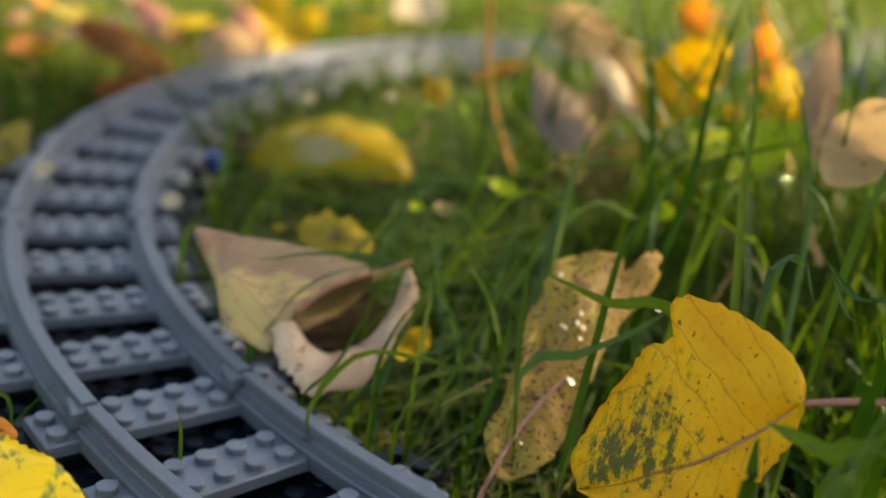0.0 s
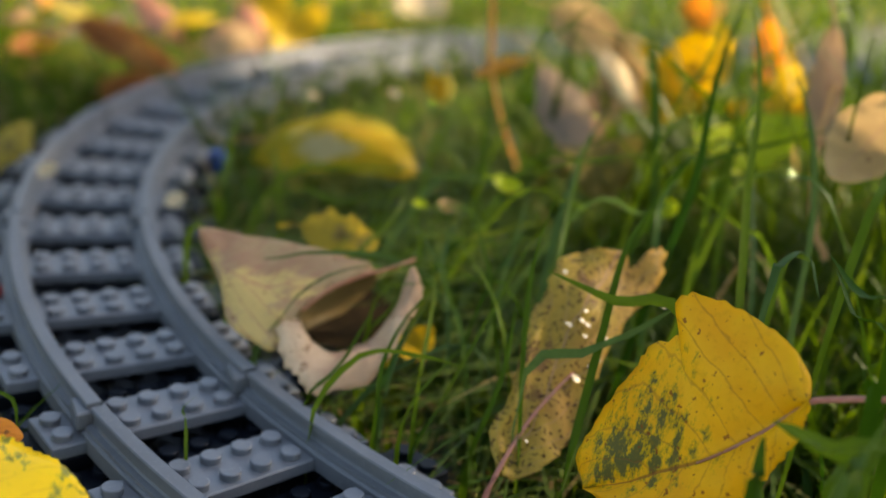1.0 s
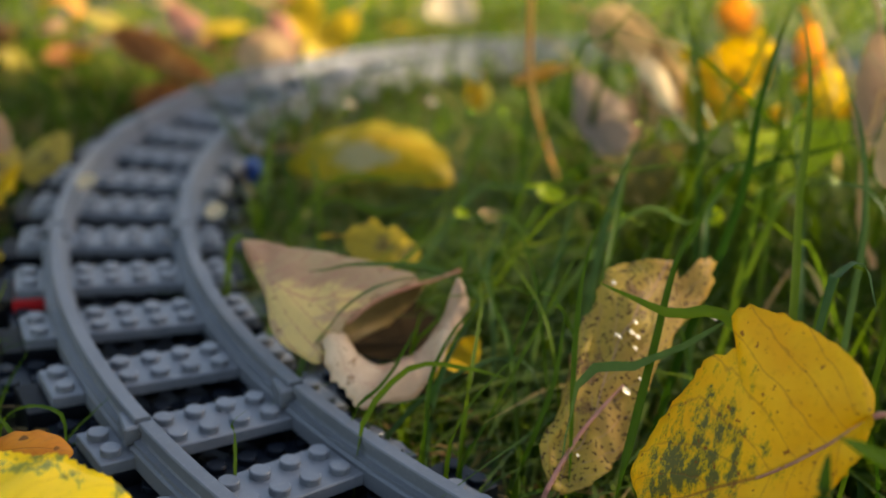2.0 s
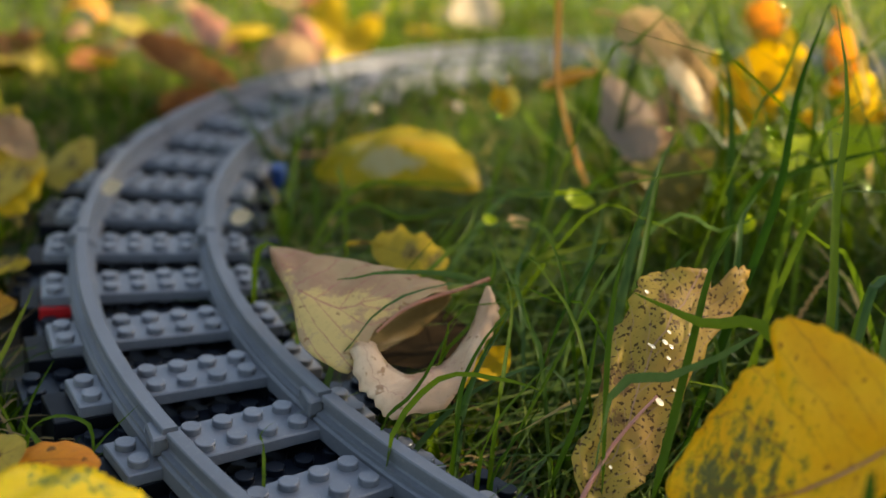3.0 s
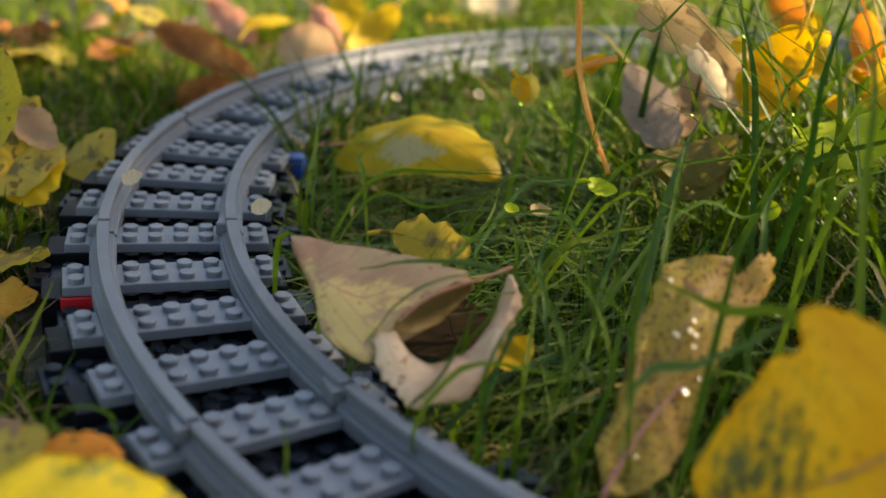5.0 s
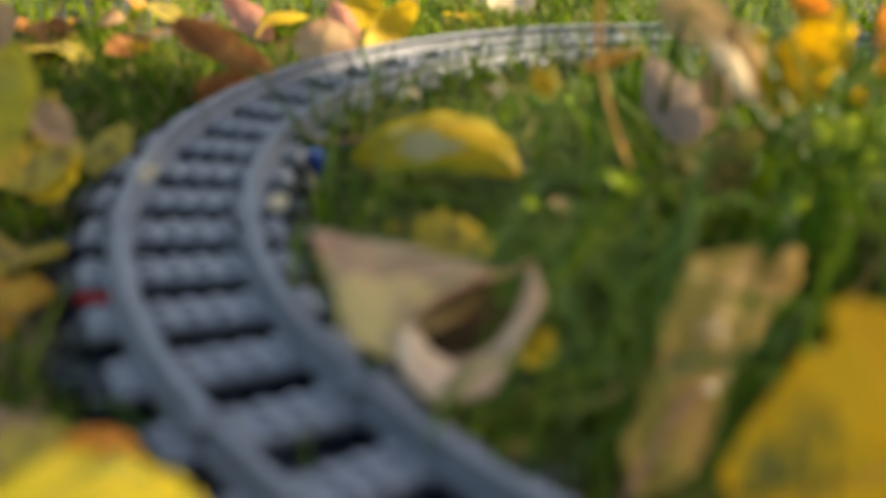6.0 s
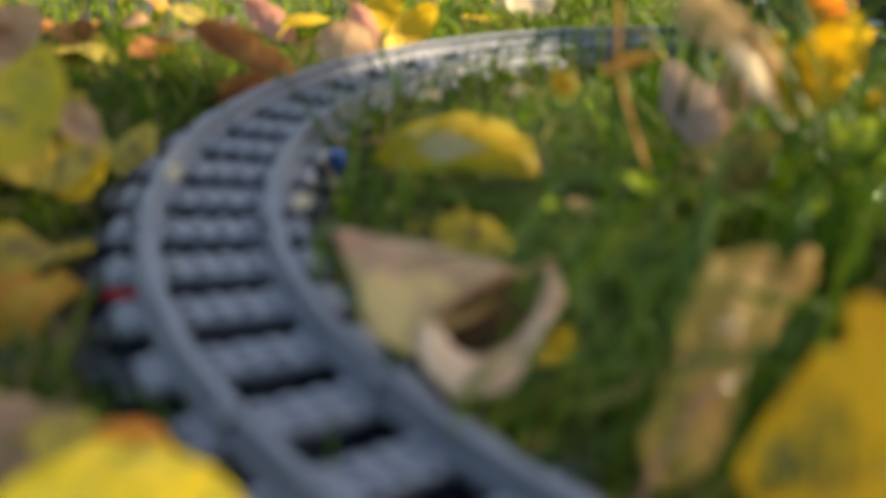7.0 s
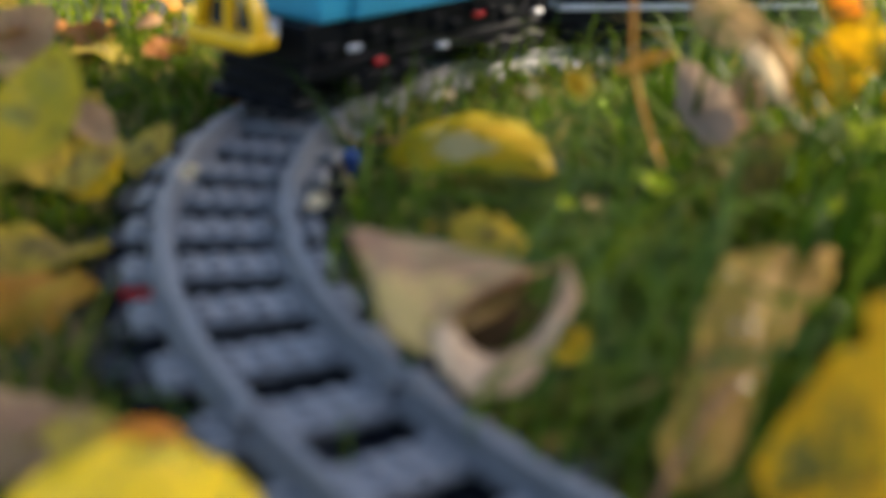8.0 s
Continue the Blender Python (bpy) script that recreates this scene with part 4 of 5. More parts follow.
hero_blade(2.4, (26.6, 1.1, -4.1), (43.9, 0.6, 10.6), (62.0, -8.8, 17.5), (62.1, -19.8, 7.3))
hero_blade(2.8, (43.6, -29.9, 0.3), (57.1, -24.8, 16.9), (65.6, -18.6, 32.4))
hero_blade(2.4, (45.9, 13.7, 12.0), (60.6, 18.6, 18.9), (73.9, 25.8, 27.7), (81.1, 36.8, 33.9))
hero_blade(1.3, (68.6, 37.3, 41.3), (90.3, 14.2, 49.9), (111.1, 4.4, 55.0), (152.4, -18.2, 61.9))
hero_blade(2.6, (100.1, -23.8, 31.0), (102.8, -10.1, 34.7), (121.5, -8.6, 41.6), (163.1, -22.9, 57.0))
hero_blade(3, (97.1, -58.8, 40.9), (111.5, -46.2, 62.6), (126.9, -34.7, 83.6), (138.3, -19.6, 104.7))
hero_blade(3.4, (98.4, -29.6, 16.9), (125.8, -21.0, 52.6), (142.3, -11.0, 78.1), (159.9, -4.7, 101.2))
hero_blade(3, (168.4, 24.8, 48.1), (180.3, 39.0, 68.4), (188.2, 57.0, 89.5))
hero_blade(3.2, (134.9, 51.2, 70.5), (148.1, 51.0, 78.9), (166.6, 49.4, 93.5))
hero_blade(1.1, (-9.4, 6.0, 8.0), (-9.0, 7.9, 12.5), (-6.0, 6.8, 15.5))
hero_blade(3, (-45.5, 48.9, 8.1), (-45.7, 36.5, 5.7), (-46.3, 28.0, 4.7))
hero_blade(2.2, (-37.5, 29.2, 5.4), (-35.7, 35.6, 10.0), (-39.6, 44.3, 9.2), (-44.8, 48.2, 2.5))
hero_blade(3, (32.7, -133.7, 52.1), (31.0, -119.5, 53.5), (33.0, -108.5, 52.7))
hero_blade(3.6, (29.7, -109.9, 38.1), (33.7, -107.3, 42.0), (38.5, -104.1, 45.6))
hero_blade(4.5, (25.8, -126.0, 48.3), (28.4, -127.4, 56.3), (33.5, -129.1, 68.3))
hero_blade(3.4, (77.3, -88.8, 67.0), (70.2, -101.0, 64.7), (65.9, -113.4, 61.5))
hero_blade(2.8, (83.5, -73.9, 50.2), (88.1, -72.2, 56.5), (96.6, -73.3, 58.6), (93.3, -80.2, 50.6))
hero_blade(3.2, (72.9, -107.5, 51.5), (78.7, -95.4, 57.1), (86.6, -85.7, 61.7))
hero_blade(2.6, (121.7, -60.1, 33.7), (137.2, -50.7, 51.8), (149.6, -38.7, 69.5), (158.0, -24.6, 83.8))
hero_blade(3, (107.2, -78.7, 56.6), (124.9, -73.4, 71.1), (140.2, -68.5, 80.2))
hero_blade(3, (146.9, 5.0, 62.8), (160.6, 6.2, 76.4), (176.3, 10.6, 99.8))
hero_blade(3.4, (133.1, -61.1, 52.9), (133.7, -42.2, 61.8), (123.5, -24.9, 53.2))
hero_blade(2.2, (-40.8, 82.7, -1.3), (-30.9, 92.1, 6.3), (-20.6, 101.7, 14.7))
hero_blade(2.4, (87.0, 148.0, 11.0), (99.5, 152.9, 14.0), (111.1, 159.5, 19.0))
hero_blade(2.2, (92.1, 119.1, 18.9), (97.7, 130.4, 22.7), (107.1, 136.9, 23.6))
hero_blade(3, (86.6, 144.2, 9.1), (102.7, 163.4, 18.1), (111.5, 175.4, 28.9))
hero_blade(3.4, (186.6, 256.7, 9.3), (190.5, 272.1, 18.9), (193.8, 289.4, 31.4))
hero_blade(1.8, (21.3, 4.0, 6.6), (31.3, 4.7, 13.8), (48.6, 12.0, 24.3))
hero_blade(1.5, (25.3, 2.5, 4.7), (39.8, -3.9, 11.6), (54.7, -9.9, 8.6))
hero_blade(1.6, (37.5, -5.4, 4.7), (46.2, 0.6, 14.5), (56.6, 5.8, 20.3), (79.1, 18.3, 27.7))
hero_blade(2, (48.7, 40.3, 13.1), (69.3, 47.6, 20.8), (89.2, 54.5, 26.7), (101.6, 64.4, 33.8))
hero_blade(2, (77.2, 16.8, 15.8), (85.1, 28.5, 24.4), (102.6, 38.9, 32.8))
hero_blade(2.6, (42.1, 91.1, 17.8), (50.8, 80.8, 17.9), (63.7, 74.1, 21.3))
hero_blade(1.8, (71.8, 24.6, 44.1), (66.7, 10.6, 33.0), (63.7, 1.9, 24.7), (58.4, -11.3, 12.0))
hero_blade(1.6, (78.8, 15.0, 42.9), (76.5, 4.4, 34.8), (71.3, -6.9, 20.4))
hero_blade(1.6, (35.0, -6.9, 8.5), (44.6, -1.5, 18.8), (53.7, 2.4, 25.4))
hero_blade(1.6, (55.7, 20.7, 28.5), (66.4, 13.7, 30.4), (74.1, 3.0, 28.1), (77.9, -7.4, 25.1))
hero_blade(1.8, (33.3, -21.9, 4.0), (46.3, -18.2, 11.2), (59.6, -16.2, 21.2))
hero_blade(1.8, (87.8, 40.6, 24.7), (96.1, 26.6, 25.5), (108.6, 13.7, 30.0), (115.8, 3.3, 27.3))
hero_blade(1.6, (50.0, 15.5, 22.5), (69.4, 14.1, 24.9), (85.7, 4.4, 28.2), (90.1, -5.4, 27.8))
hero_blade(1.8, (65.6, -4.6, 20.8), (82.0, 1.6, 33.1), (99.4, 7.1, 40.4), (118.1, 2.3, 43.5))
hero_blade(1.6, (84.1, 71.0, 22.2), (96.7, 55.6, 27.6), (108.0, 39.0, 28.4))
hero_blade(1.5, (63.8, -17.3, 23.6), (71.9, 1.4, 32.2), (78.4, 23.1, 35.7))
hero_blade(1.7, (108.5, -11.5, 41.8), (108.3, 3.7, 43.1), (103.4, 23.0, 39.4))
hero_blade(2.6, (84.3, -12.8, 25.7), (97.7, -3.2, 39.4), (113.0, 7.7, 53.7), (122.3, 13.6, 58.7))
hero_blade(2.4, (87.5, 8.3, 16.7), (101.0, 16.9, 28.7), (118.8, 29.2, 41.7))
hero_blade(2.4, (115.0, -20.2, 35.8), (124.9, -12.5, 45.5), (135.5, -9.1, 50.6))
hero_blade(2.6, (93.4, 57.7, 34.5), (103.7, 47.8, 38.4), (121.9, 36.5, 41.6))
hero_blade(2.2, (116.9, 8.4, 39.3), (128.0, -3.9, 39.8), (139.8, -9.1, 44.3))
hero_blade(2.8, (136.9, -22.8, 40.4), (154.9, -19.1, 50.6), (170.9, -23.9, 54.5))
hero_blade(2.6, (139.4, -17.3, 41.3), (149.6, -12.2, 49.4), (164.9, -16.0, 51.4))
hero_blade(2.6, (161.4, 93.0, 30.5), (172.5, 102.9, 40.9), (180.6, 115.5, 51.7))
hero_blade(2.4, (145.0, 102.9, 21.8), (158.8, 110.5, 32.3), (169.0, 119.3, 39.4))
hero_blade(2.4, (177.0, 2.1, 46.2), (190.7, 12.8, 62.7), (201.9, 26.1, 80.1))
hero_blade(3.0, (144.7, -1.3, 47.5), (154.6, -4.0, 51.6), (168.9, -10.5, 56.1), (190.9, -23.0, 62.7), roll=1.4)
hero_blade(3.6, (141.0, -4.9, 48.2), (143.8, -15.2, 44.4), (146.1, -25.8, 39.2), (146.9, -35.4, 33.3))
hero_blade(2.2, (137.1, 50.6, 35.9), (155.8, 39.5, 39.2), (175.9, 26.7, 42.0), roll=1.4)
hero_blade(3.2, (99.7, 3.5, 18.8), (113.0, 12.0, 36.6), (126.6, 18.6, 51.0), (139.9, 23.4, 61.6))
hero_blade(2.4, (142.5, -34.9, 20.7), (154.9, -23.8, 36.1), (166.6, -11.0, 53.9), (178.5, 2.5, 73.0))
hero_blade(2.6, (89.8, 29.5, 23.1), (103.9, 26.5, 28.4), (120.3, 20.3, 31.8), roll=1.4)
hero_blade(2.0, (93.6, 117.9, 19.0), (113.1, 107.0, 22.8), (132.2, 94.5, 22.5), roll=1.4)
hero_blade(2.0, (91.6, 140.6, 4.3), (107.8, 137.0, 11.1), (121.3, 135.8, 17.9))
hero_blade(1.8, (84.0, 104.8, 18.8), (99.1, 94.8, 16.6), (118.4, 84.4, 21.0), roll=1.4)
hero_blade(2.2, (123.4, 79.3, 22.2), (136.6, 72.6, 26.0), (152.1, 60.5, 23.4), roll=1.4)
hero_blade(1.8, (95.6, 61.4, 23.3), (109.2, 54.3, 26.8), (118.4, 45.9, 20.7), roll=1.4)
hero_blade(2.0, (91.8, 35.1, 20.8), (103.9, 32.1, 24.6), (119.0, 27.5, 30.2), roll=1.4)
hero_blade(2.0, (95.0, 152.8, 6.3), (100.2, 159.4, 14.1), (102.6, 166.9, 19.1))
hero_blade(2.0, (100.8, 147.1, 5.0), (104.6, 153.9, 10.9), (107.8, 159.8, 14.0))
hero_blade(2.6, (27.2, 34.3, 3.6), (27.9, 29.7, 12.6), (34.0, 26.7, 22.6), (42.0, 23.9, 28.0), (54.8, 22.0, 29.5), (68.1, 19.4, 27.6))
hero_blade(2.2, (82.1, 26.1, 14.3), (72.4, 28.0, 23.9), (58.8, 31.0, 28.8), (44.0, 35.9, 30.0), (32.7, 39.7, 29.1), roll=1.4)
hero_blade(2.0, (36.0, 60.5, 8.7), (38.7, 57.5, 18.5), (42.9, 55.1, 26.6), (53.1, 60.6, 32.6))
hero_blade(2.0, (18.6, -3.4, 9.6), (31.0, -3.1, 20.2), (43.5, -8.5, 20.0), (51.5, -16.6, 17.7), roll=1.4)
hero_blade(1.6, (29.3, -12.3, 10.6), (38.6, -4.2, 20.1), (52.7, 1.5, 27.4), (66.0, 4.9, 29.1))
hero_blade(1.6, (31.0, -20.0, 9.5), (45.3, -16.2, 19.2), (62.3, -14.8, 25.8))
hero_blade(1.6, (41.3, -12.9, 13.1), (51.5, -3.6, 20.9), (62.8, 7.6, 28.8), (71.9, 24.8, 36.3))
hero_blade(1.8, (59.1, -8.8, 18.2), (65.0, 3.2, 23.9), (73.4, 20.1, 29.8), (80.0, 37.8, 33.8))
hero_blade(6.0, (37.4, -125.0, 49.0), (37.4, -118.5, 50.3), (37.1, -112.1, 50.5), (37.2, -106.2, 50.6), roll=1.4)
hero_blade(4.2, (29.5, -109.9, 37.7), (32.1, -108.2, 43.0), (34.8, -106.5, 48.4))
hero_blade(4.6, (46.1, -114.4, 31.3), (57.6, -111.3, 38.7), (74.6, -108.7, 46.8))
hero_blade(5.0, (40.2, -120.6, 37.0), (50.9, -117.9, 42.0), (64.8, -116.2, 48.3))
hero_blade(4.0, (55.8, -114.2, 49.9), (56.5, -111.7, 53.1), (57.9, -109.3, 57.3))
hero_blade(5.0, (102.1, -63.5, 33.5), (110.3, -59.6, 41.9), (119.7, -56.8, 47.6), (126.8, -58.7, 45.8))


def allowed(x, y, rnd):
    """How tall the lawn may grow at a place; 0 where the track lies."""
    a = math.atan2(y, RAD - x)
    off = math.hypot(RAD - x, y) - RAD
    if -0.5 < a < radians(K_END * PITCH) and (-40 if a < 0.8 else -30) < off < 43:
        return 0
    along = (Vector((x, y, 0)) - end_at).dot(way_on)
    across = (Vector((x, y, 0)) - end_at).dot(Vector((-way_on.y, way_on.x, 0)))
    if along > -20 and abs(across) < 45:
        return 0
    if (x - HOLLOW[0].x) ** 2 + (y - HOLLOW[0].y) ** 2 < HOLLOW[1] ** 2:
        return 0
    tall = 52.0
    if off > 40:
        tall = 24.0
    elif off < -40:
        k = math.degrees(a) / PITCH
        near = 22 if k < 8 else 30 if k < 10 else 24
        if k < 8 and -150 < off and rnd.random() < (0.45 if k < 2.5 and off > -100 else 0.25):
            return 0
        if k < 2.5 and off > -100:
            near = 14
        tall = min(58.0, near + max(0.0, -off - 60) * 0.22)
    for p, r in LEAF_SPOTS:
        if (p.x - x) ** 2 + (p.y - y) ** 2 < (r + 6) ** 2:
            tall = min(tall, max(10.0, p.z - GROUND - 4))
    return tall


def lawn(name, label, count, region, seed, longest, wide, stretch=1.0, flat=0.0, material=None, fleck_beads=0):
    rnd = random.Random(seed)
    verts, faces = [], []
    made = 0
    while made < count:
        x, y = region(rnd)
        if math.hypot(x + 135, y + 187) < 95:
            continue
        tall = min(allowed(x, y, rnd) * stretch, longest)
        if tall <= 0:
            continue
        if name == "outer_lawn" and -290 < x < 1290 and -170 < y < 1190 and not (x > 560 and y < 330):
            continue
        made += 1
        h = tall * rnd.uniform(0.45, 1.05)
        lean, az = rnd.uniform(0.1, 1.1) + flat, rnd.uniform(0, 2 * math.pi)
        ox, oy = math.cos(az), math.sin(az)
        w = wide * (0.4 + 0.9 * rnd.random() ** 2) / 2
        sx, sy = -oy, ox
        z0 = height(x, y) - 1
        droop = rnd.uniform(0, 0.7) + 0.5 * flat
        first = len(verts)
        for j in range(5):
            s = j / 4
            r = h * lean * s ** 1.7
            z = z0 + h * (s - droop * 0.55 * s ** 3)
            ww = w * (1 - s ** 2.5) + 0.06
            fold = ww * 0.3
            cx, cy = x + ox * r, y + oy * r
            verts.append(((cx - sx * ww) * MM, (cy - sy * ww) * MM, (z + fold) * MM))
            verts.append((cx * MM, cy * MM, z * MM))
            verts.append(((cx + sx * ww) * MM, (cy + sy * ww) * MM, (z + fold) * MM))
        for j in range(4):
            a = first + 3 * j
            faces.append((a, a + 1, a + 4, a + 3))
            faces.append((a + 1, a + 2, a + 5, a + 4))
    me = bpy.data.meshes.new(name)
    me.from_pydata(verts, [], faces)
    me.materials.append(material or GRASS)
    me.shade_smooth()
    tagged(new(name, me), label, "grass", kind="stuff")
    # glossy beads added on the blades in place of sunlit sparkles
    for i in range(fleck_beads):
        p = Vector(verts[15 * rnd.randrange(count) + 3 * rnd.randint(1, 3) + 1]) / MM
        sun_fleck_bead(p.x, p.y, p.z + 0.4, rnd.uniform(0.5, 1.0), rnd.uniform(-2.5, 2.5), "flat glossy bead standing in for a sun sparkle on a grass blade", (-0.84, -0.51, 0.2))


lawn("grass", "green lawn grass with dry blades between fallen leaves", 27000, lambda r: (r.uniform(-170, 560), r.uniform(-170, 480)), 11, 60, 2.3)
lawn("long_grass", "long arching grass blades inside the curve", 900, lambda r: (r.uniform(40, 560), r.uniform(-150, 330)), 21, 130, 2.2, 1.35, 0.5)
lawn("dry_grass", "dry brown thatch between the green blades", 5000, lambda r: (r.uniform(-120, 560), r.uniform(-150, 480)), 24, 34, 1.5, 1.0, 1.0, DRY)
lawn("tall_grass", "tall upright grass tuft inside the curve", 200, lambda r: (r.gauss(255, 40), r.gauss(20, 45)), 22, 165, 2.8, 2.9, fleck_beads=55)
lawn("upright_grass", "upright sunlit grass between yellow leaves", 260, lambda r: (r.gauss(310, 55), r.gauss(140, 55)), 25, 125, 2.6, 2.2, fleck_beads=30)
lawn("thin_grass", "thin green blades beside the curled leaf", 700, lambda r: (r.uniform(62, 140), r.uniform(-50, 50)), 26, 70, 1.3, 1.25)
lawn("near_grass", "green grass blades around the yellow leaf", 260, lambda r: (r.uniform(80, 190), r.uniform(-130, -40)), 23, 95, 3.0, 1.7)
lawn("far_grass", "lawn grass behind the track with sunlight painted into its colour", 22000, lambda r: (r.uniform(-300, 1300), r.uniform(330, 1200)), 12, 55, 3.0, material=FAR_GRASS)


def scatter_leaves():
    rnd = random.Random(7)
    kinds = ["yellow", "tan", "rust", "dull", "olive", "orange", "yellow", "rust"]
    for i in range(26):
        x, y = rnd.uniform(-120, 950), rnd.uniform(330, 900)
        off = math.hypot(RAD - x, y) - RAD
        if off < 70:
            continue
        z = height(x, y) + rnd.uniform(10, 26)
        a, l = rnd.uniform(0, 6.28), rnd.uniform(32, 52)
        st = kinds[i % 8]
        names = {"yellow": "bright yellow", "tan": "tan", "rust": "rust brown", "dull": "dull yellow", "pink": "pinkish", "olive": "olive", "orange": "orange", "grey": "pale grey"}
        leaf(names[st] + " fallen leaf lying on the lawn behind the track", st, (x, y, z), (x + l * math.cos(a), y + l * math.sin(a), z + rnd.uniform(-8, 10)), (rnd.uniform(-0.5, 0.3), rnd.uniform(-0.6, 0.2), 1), l * rnd.uniform(0.55, 0.75), rnd.uniform(-0.5, 0.3), rnd.uniform(-0.12, 0.12), 0)


scatter_leaves()


def litter():
    rnd = random.Random(19)
    kinds = {"pink": "pinkish brown", "olive": "olive", "rust": "rust brown", "dull": "dull yellow", "tan": "tan", "orange": "orange"}
    for i in range(70):
        x, y = rnd.uniform(-70, 380), rnd.uniform(180, 620)
        off = math.hypot(RAD - x, y) - RAD
        st = list(kinds)[rnd.randrange(6)]
        l, a = rnd.uniform(18, 42), rnd.uniform(0, 6.28)
        if off < 48 + l or off > 290:
            continue
        z = height(x, y) + rnd.uniform(20, 42)
        leaf("small " + kinds[st] + " fallen leaf lying among grass outside the curve", st, (x, y, z), (x + l * math.cos(a), y + l * math.sin(a), z + rnd.uniform(-6, 12)), (rnd.uniform(-0.6, 0.4), rnd.uniform(-1.0, 0.1), 1), l * rnd.uniform(0.5, 0.75), rnd.uniform(-0.7, 0.4), rnd.uniform(-0.15, 0.15), 0)


litter()

lawn("bent_grass", "bent grass blades lying over one another inside the curve", 2600, lambda r: (r.uniform(60, 290), r.uniform(-50, 180)), 33, 60, 1.8, 1.2, 1.9, MATTED)
lawn("outer_lawn", "mown lawn grass around the track", 45000, lambda r: (r.uniform(-2300, 2900), r.uniform(-2300, 2900)), 31, 38, 7.0)


# ---- unseen hedge, added to close the garden and block the low sky ----
def hedge():
    m, t, b = nodes_of("hedge_leaves", 0.6)
    co = t.nodes.new("ShaderNodeTexCoord").outputs["Object"]
    n1, n2 = noise_of(t, co, 9, 5, 0.7), noise_of(t, co, 1.3, 3)
    c = mix_colour(t, steps(t, n1, 0.35, 0.7), (0.025, 0.045, 0.010), (0.085, 0.11, 0.02))
    c = mix_colour(t, steps(t, n2, 0.5, 0.7), c, (0.16, 0.11, 0.02))
    t.links.new(c, b.inputs["Base Color"])
    bump(t, b, n1, 1.0, 0.1)
    for k in (0, 3):
        bm = bmesh.new()
        prof = [(-700, -200), (-760, 900), (-700, 2000), (-430, 2800), (0, 3000), (430, 2800), (700, 2000), (760, 900), (700, -200)]
        rows = []
        for i in range(81):
            x = -7700 + 15400 * i / 80
            row = []
            for y, z in prof:
                d = 260 * noise.noise(Vector((x * 0.0016, y * 0.002, z * 0.0016 + 9 * k))) + 130 * noise.noise(Vector((x * 0.006, y * 0.006, z * 0.006 + 9 * k)))
                row.append(bm.verts.new((x, y * (1 + d / 1400), z * (1 + d / 2600))))
            rows.append(row)
        for a, c2 in zip(rows, rows[1:]):
            for j in range(len(prof) - 1):
                bm.faces.new((a[j], a[j + 1], c2[j + 1], c2[j]))
        ob = part("hedge", bm, m, sharp=180)
        ob.matrix_basis = pose(0.2, 0.2, 0, 0, 0, 90 * k) @ pose(0, 7.0, 0)
        tagged(ob, "unseen tall dark green hedge added to block the low sky", "hedge", "garden hedges", "structure")


hedge()


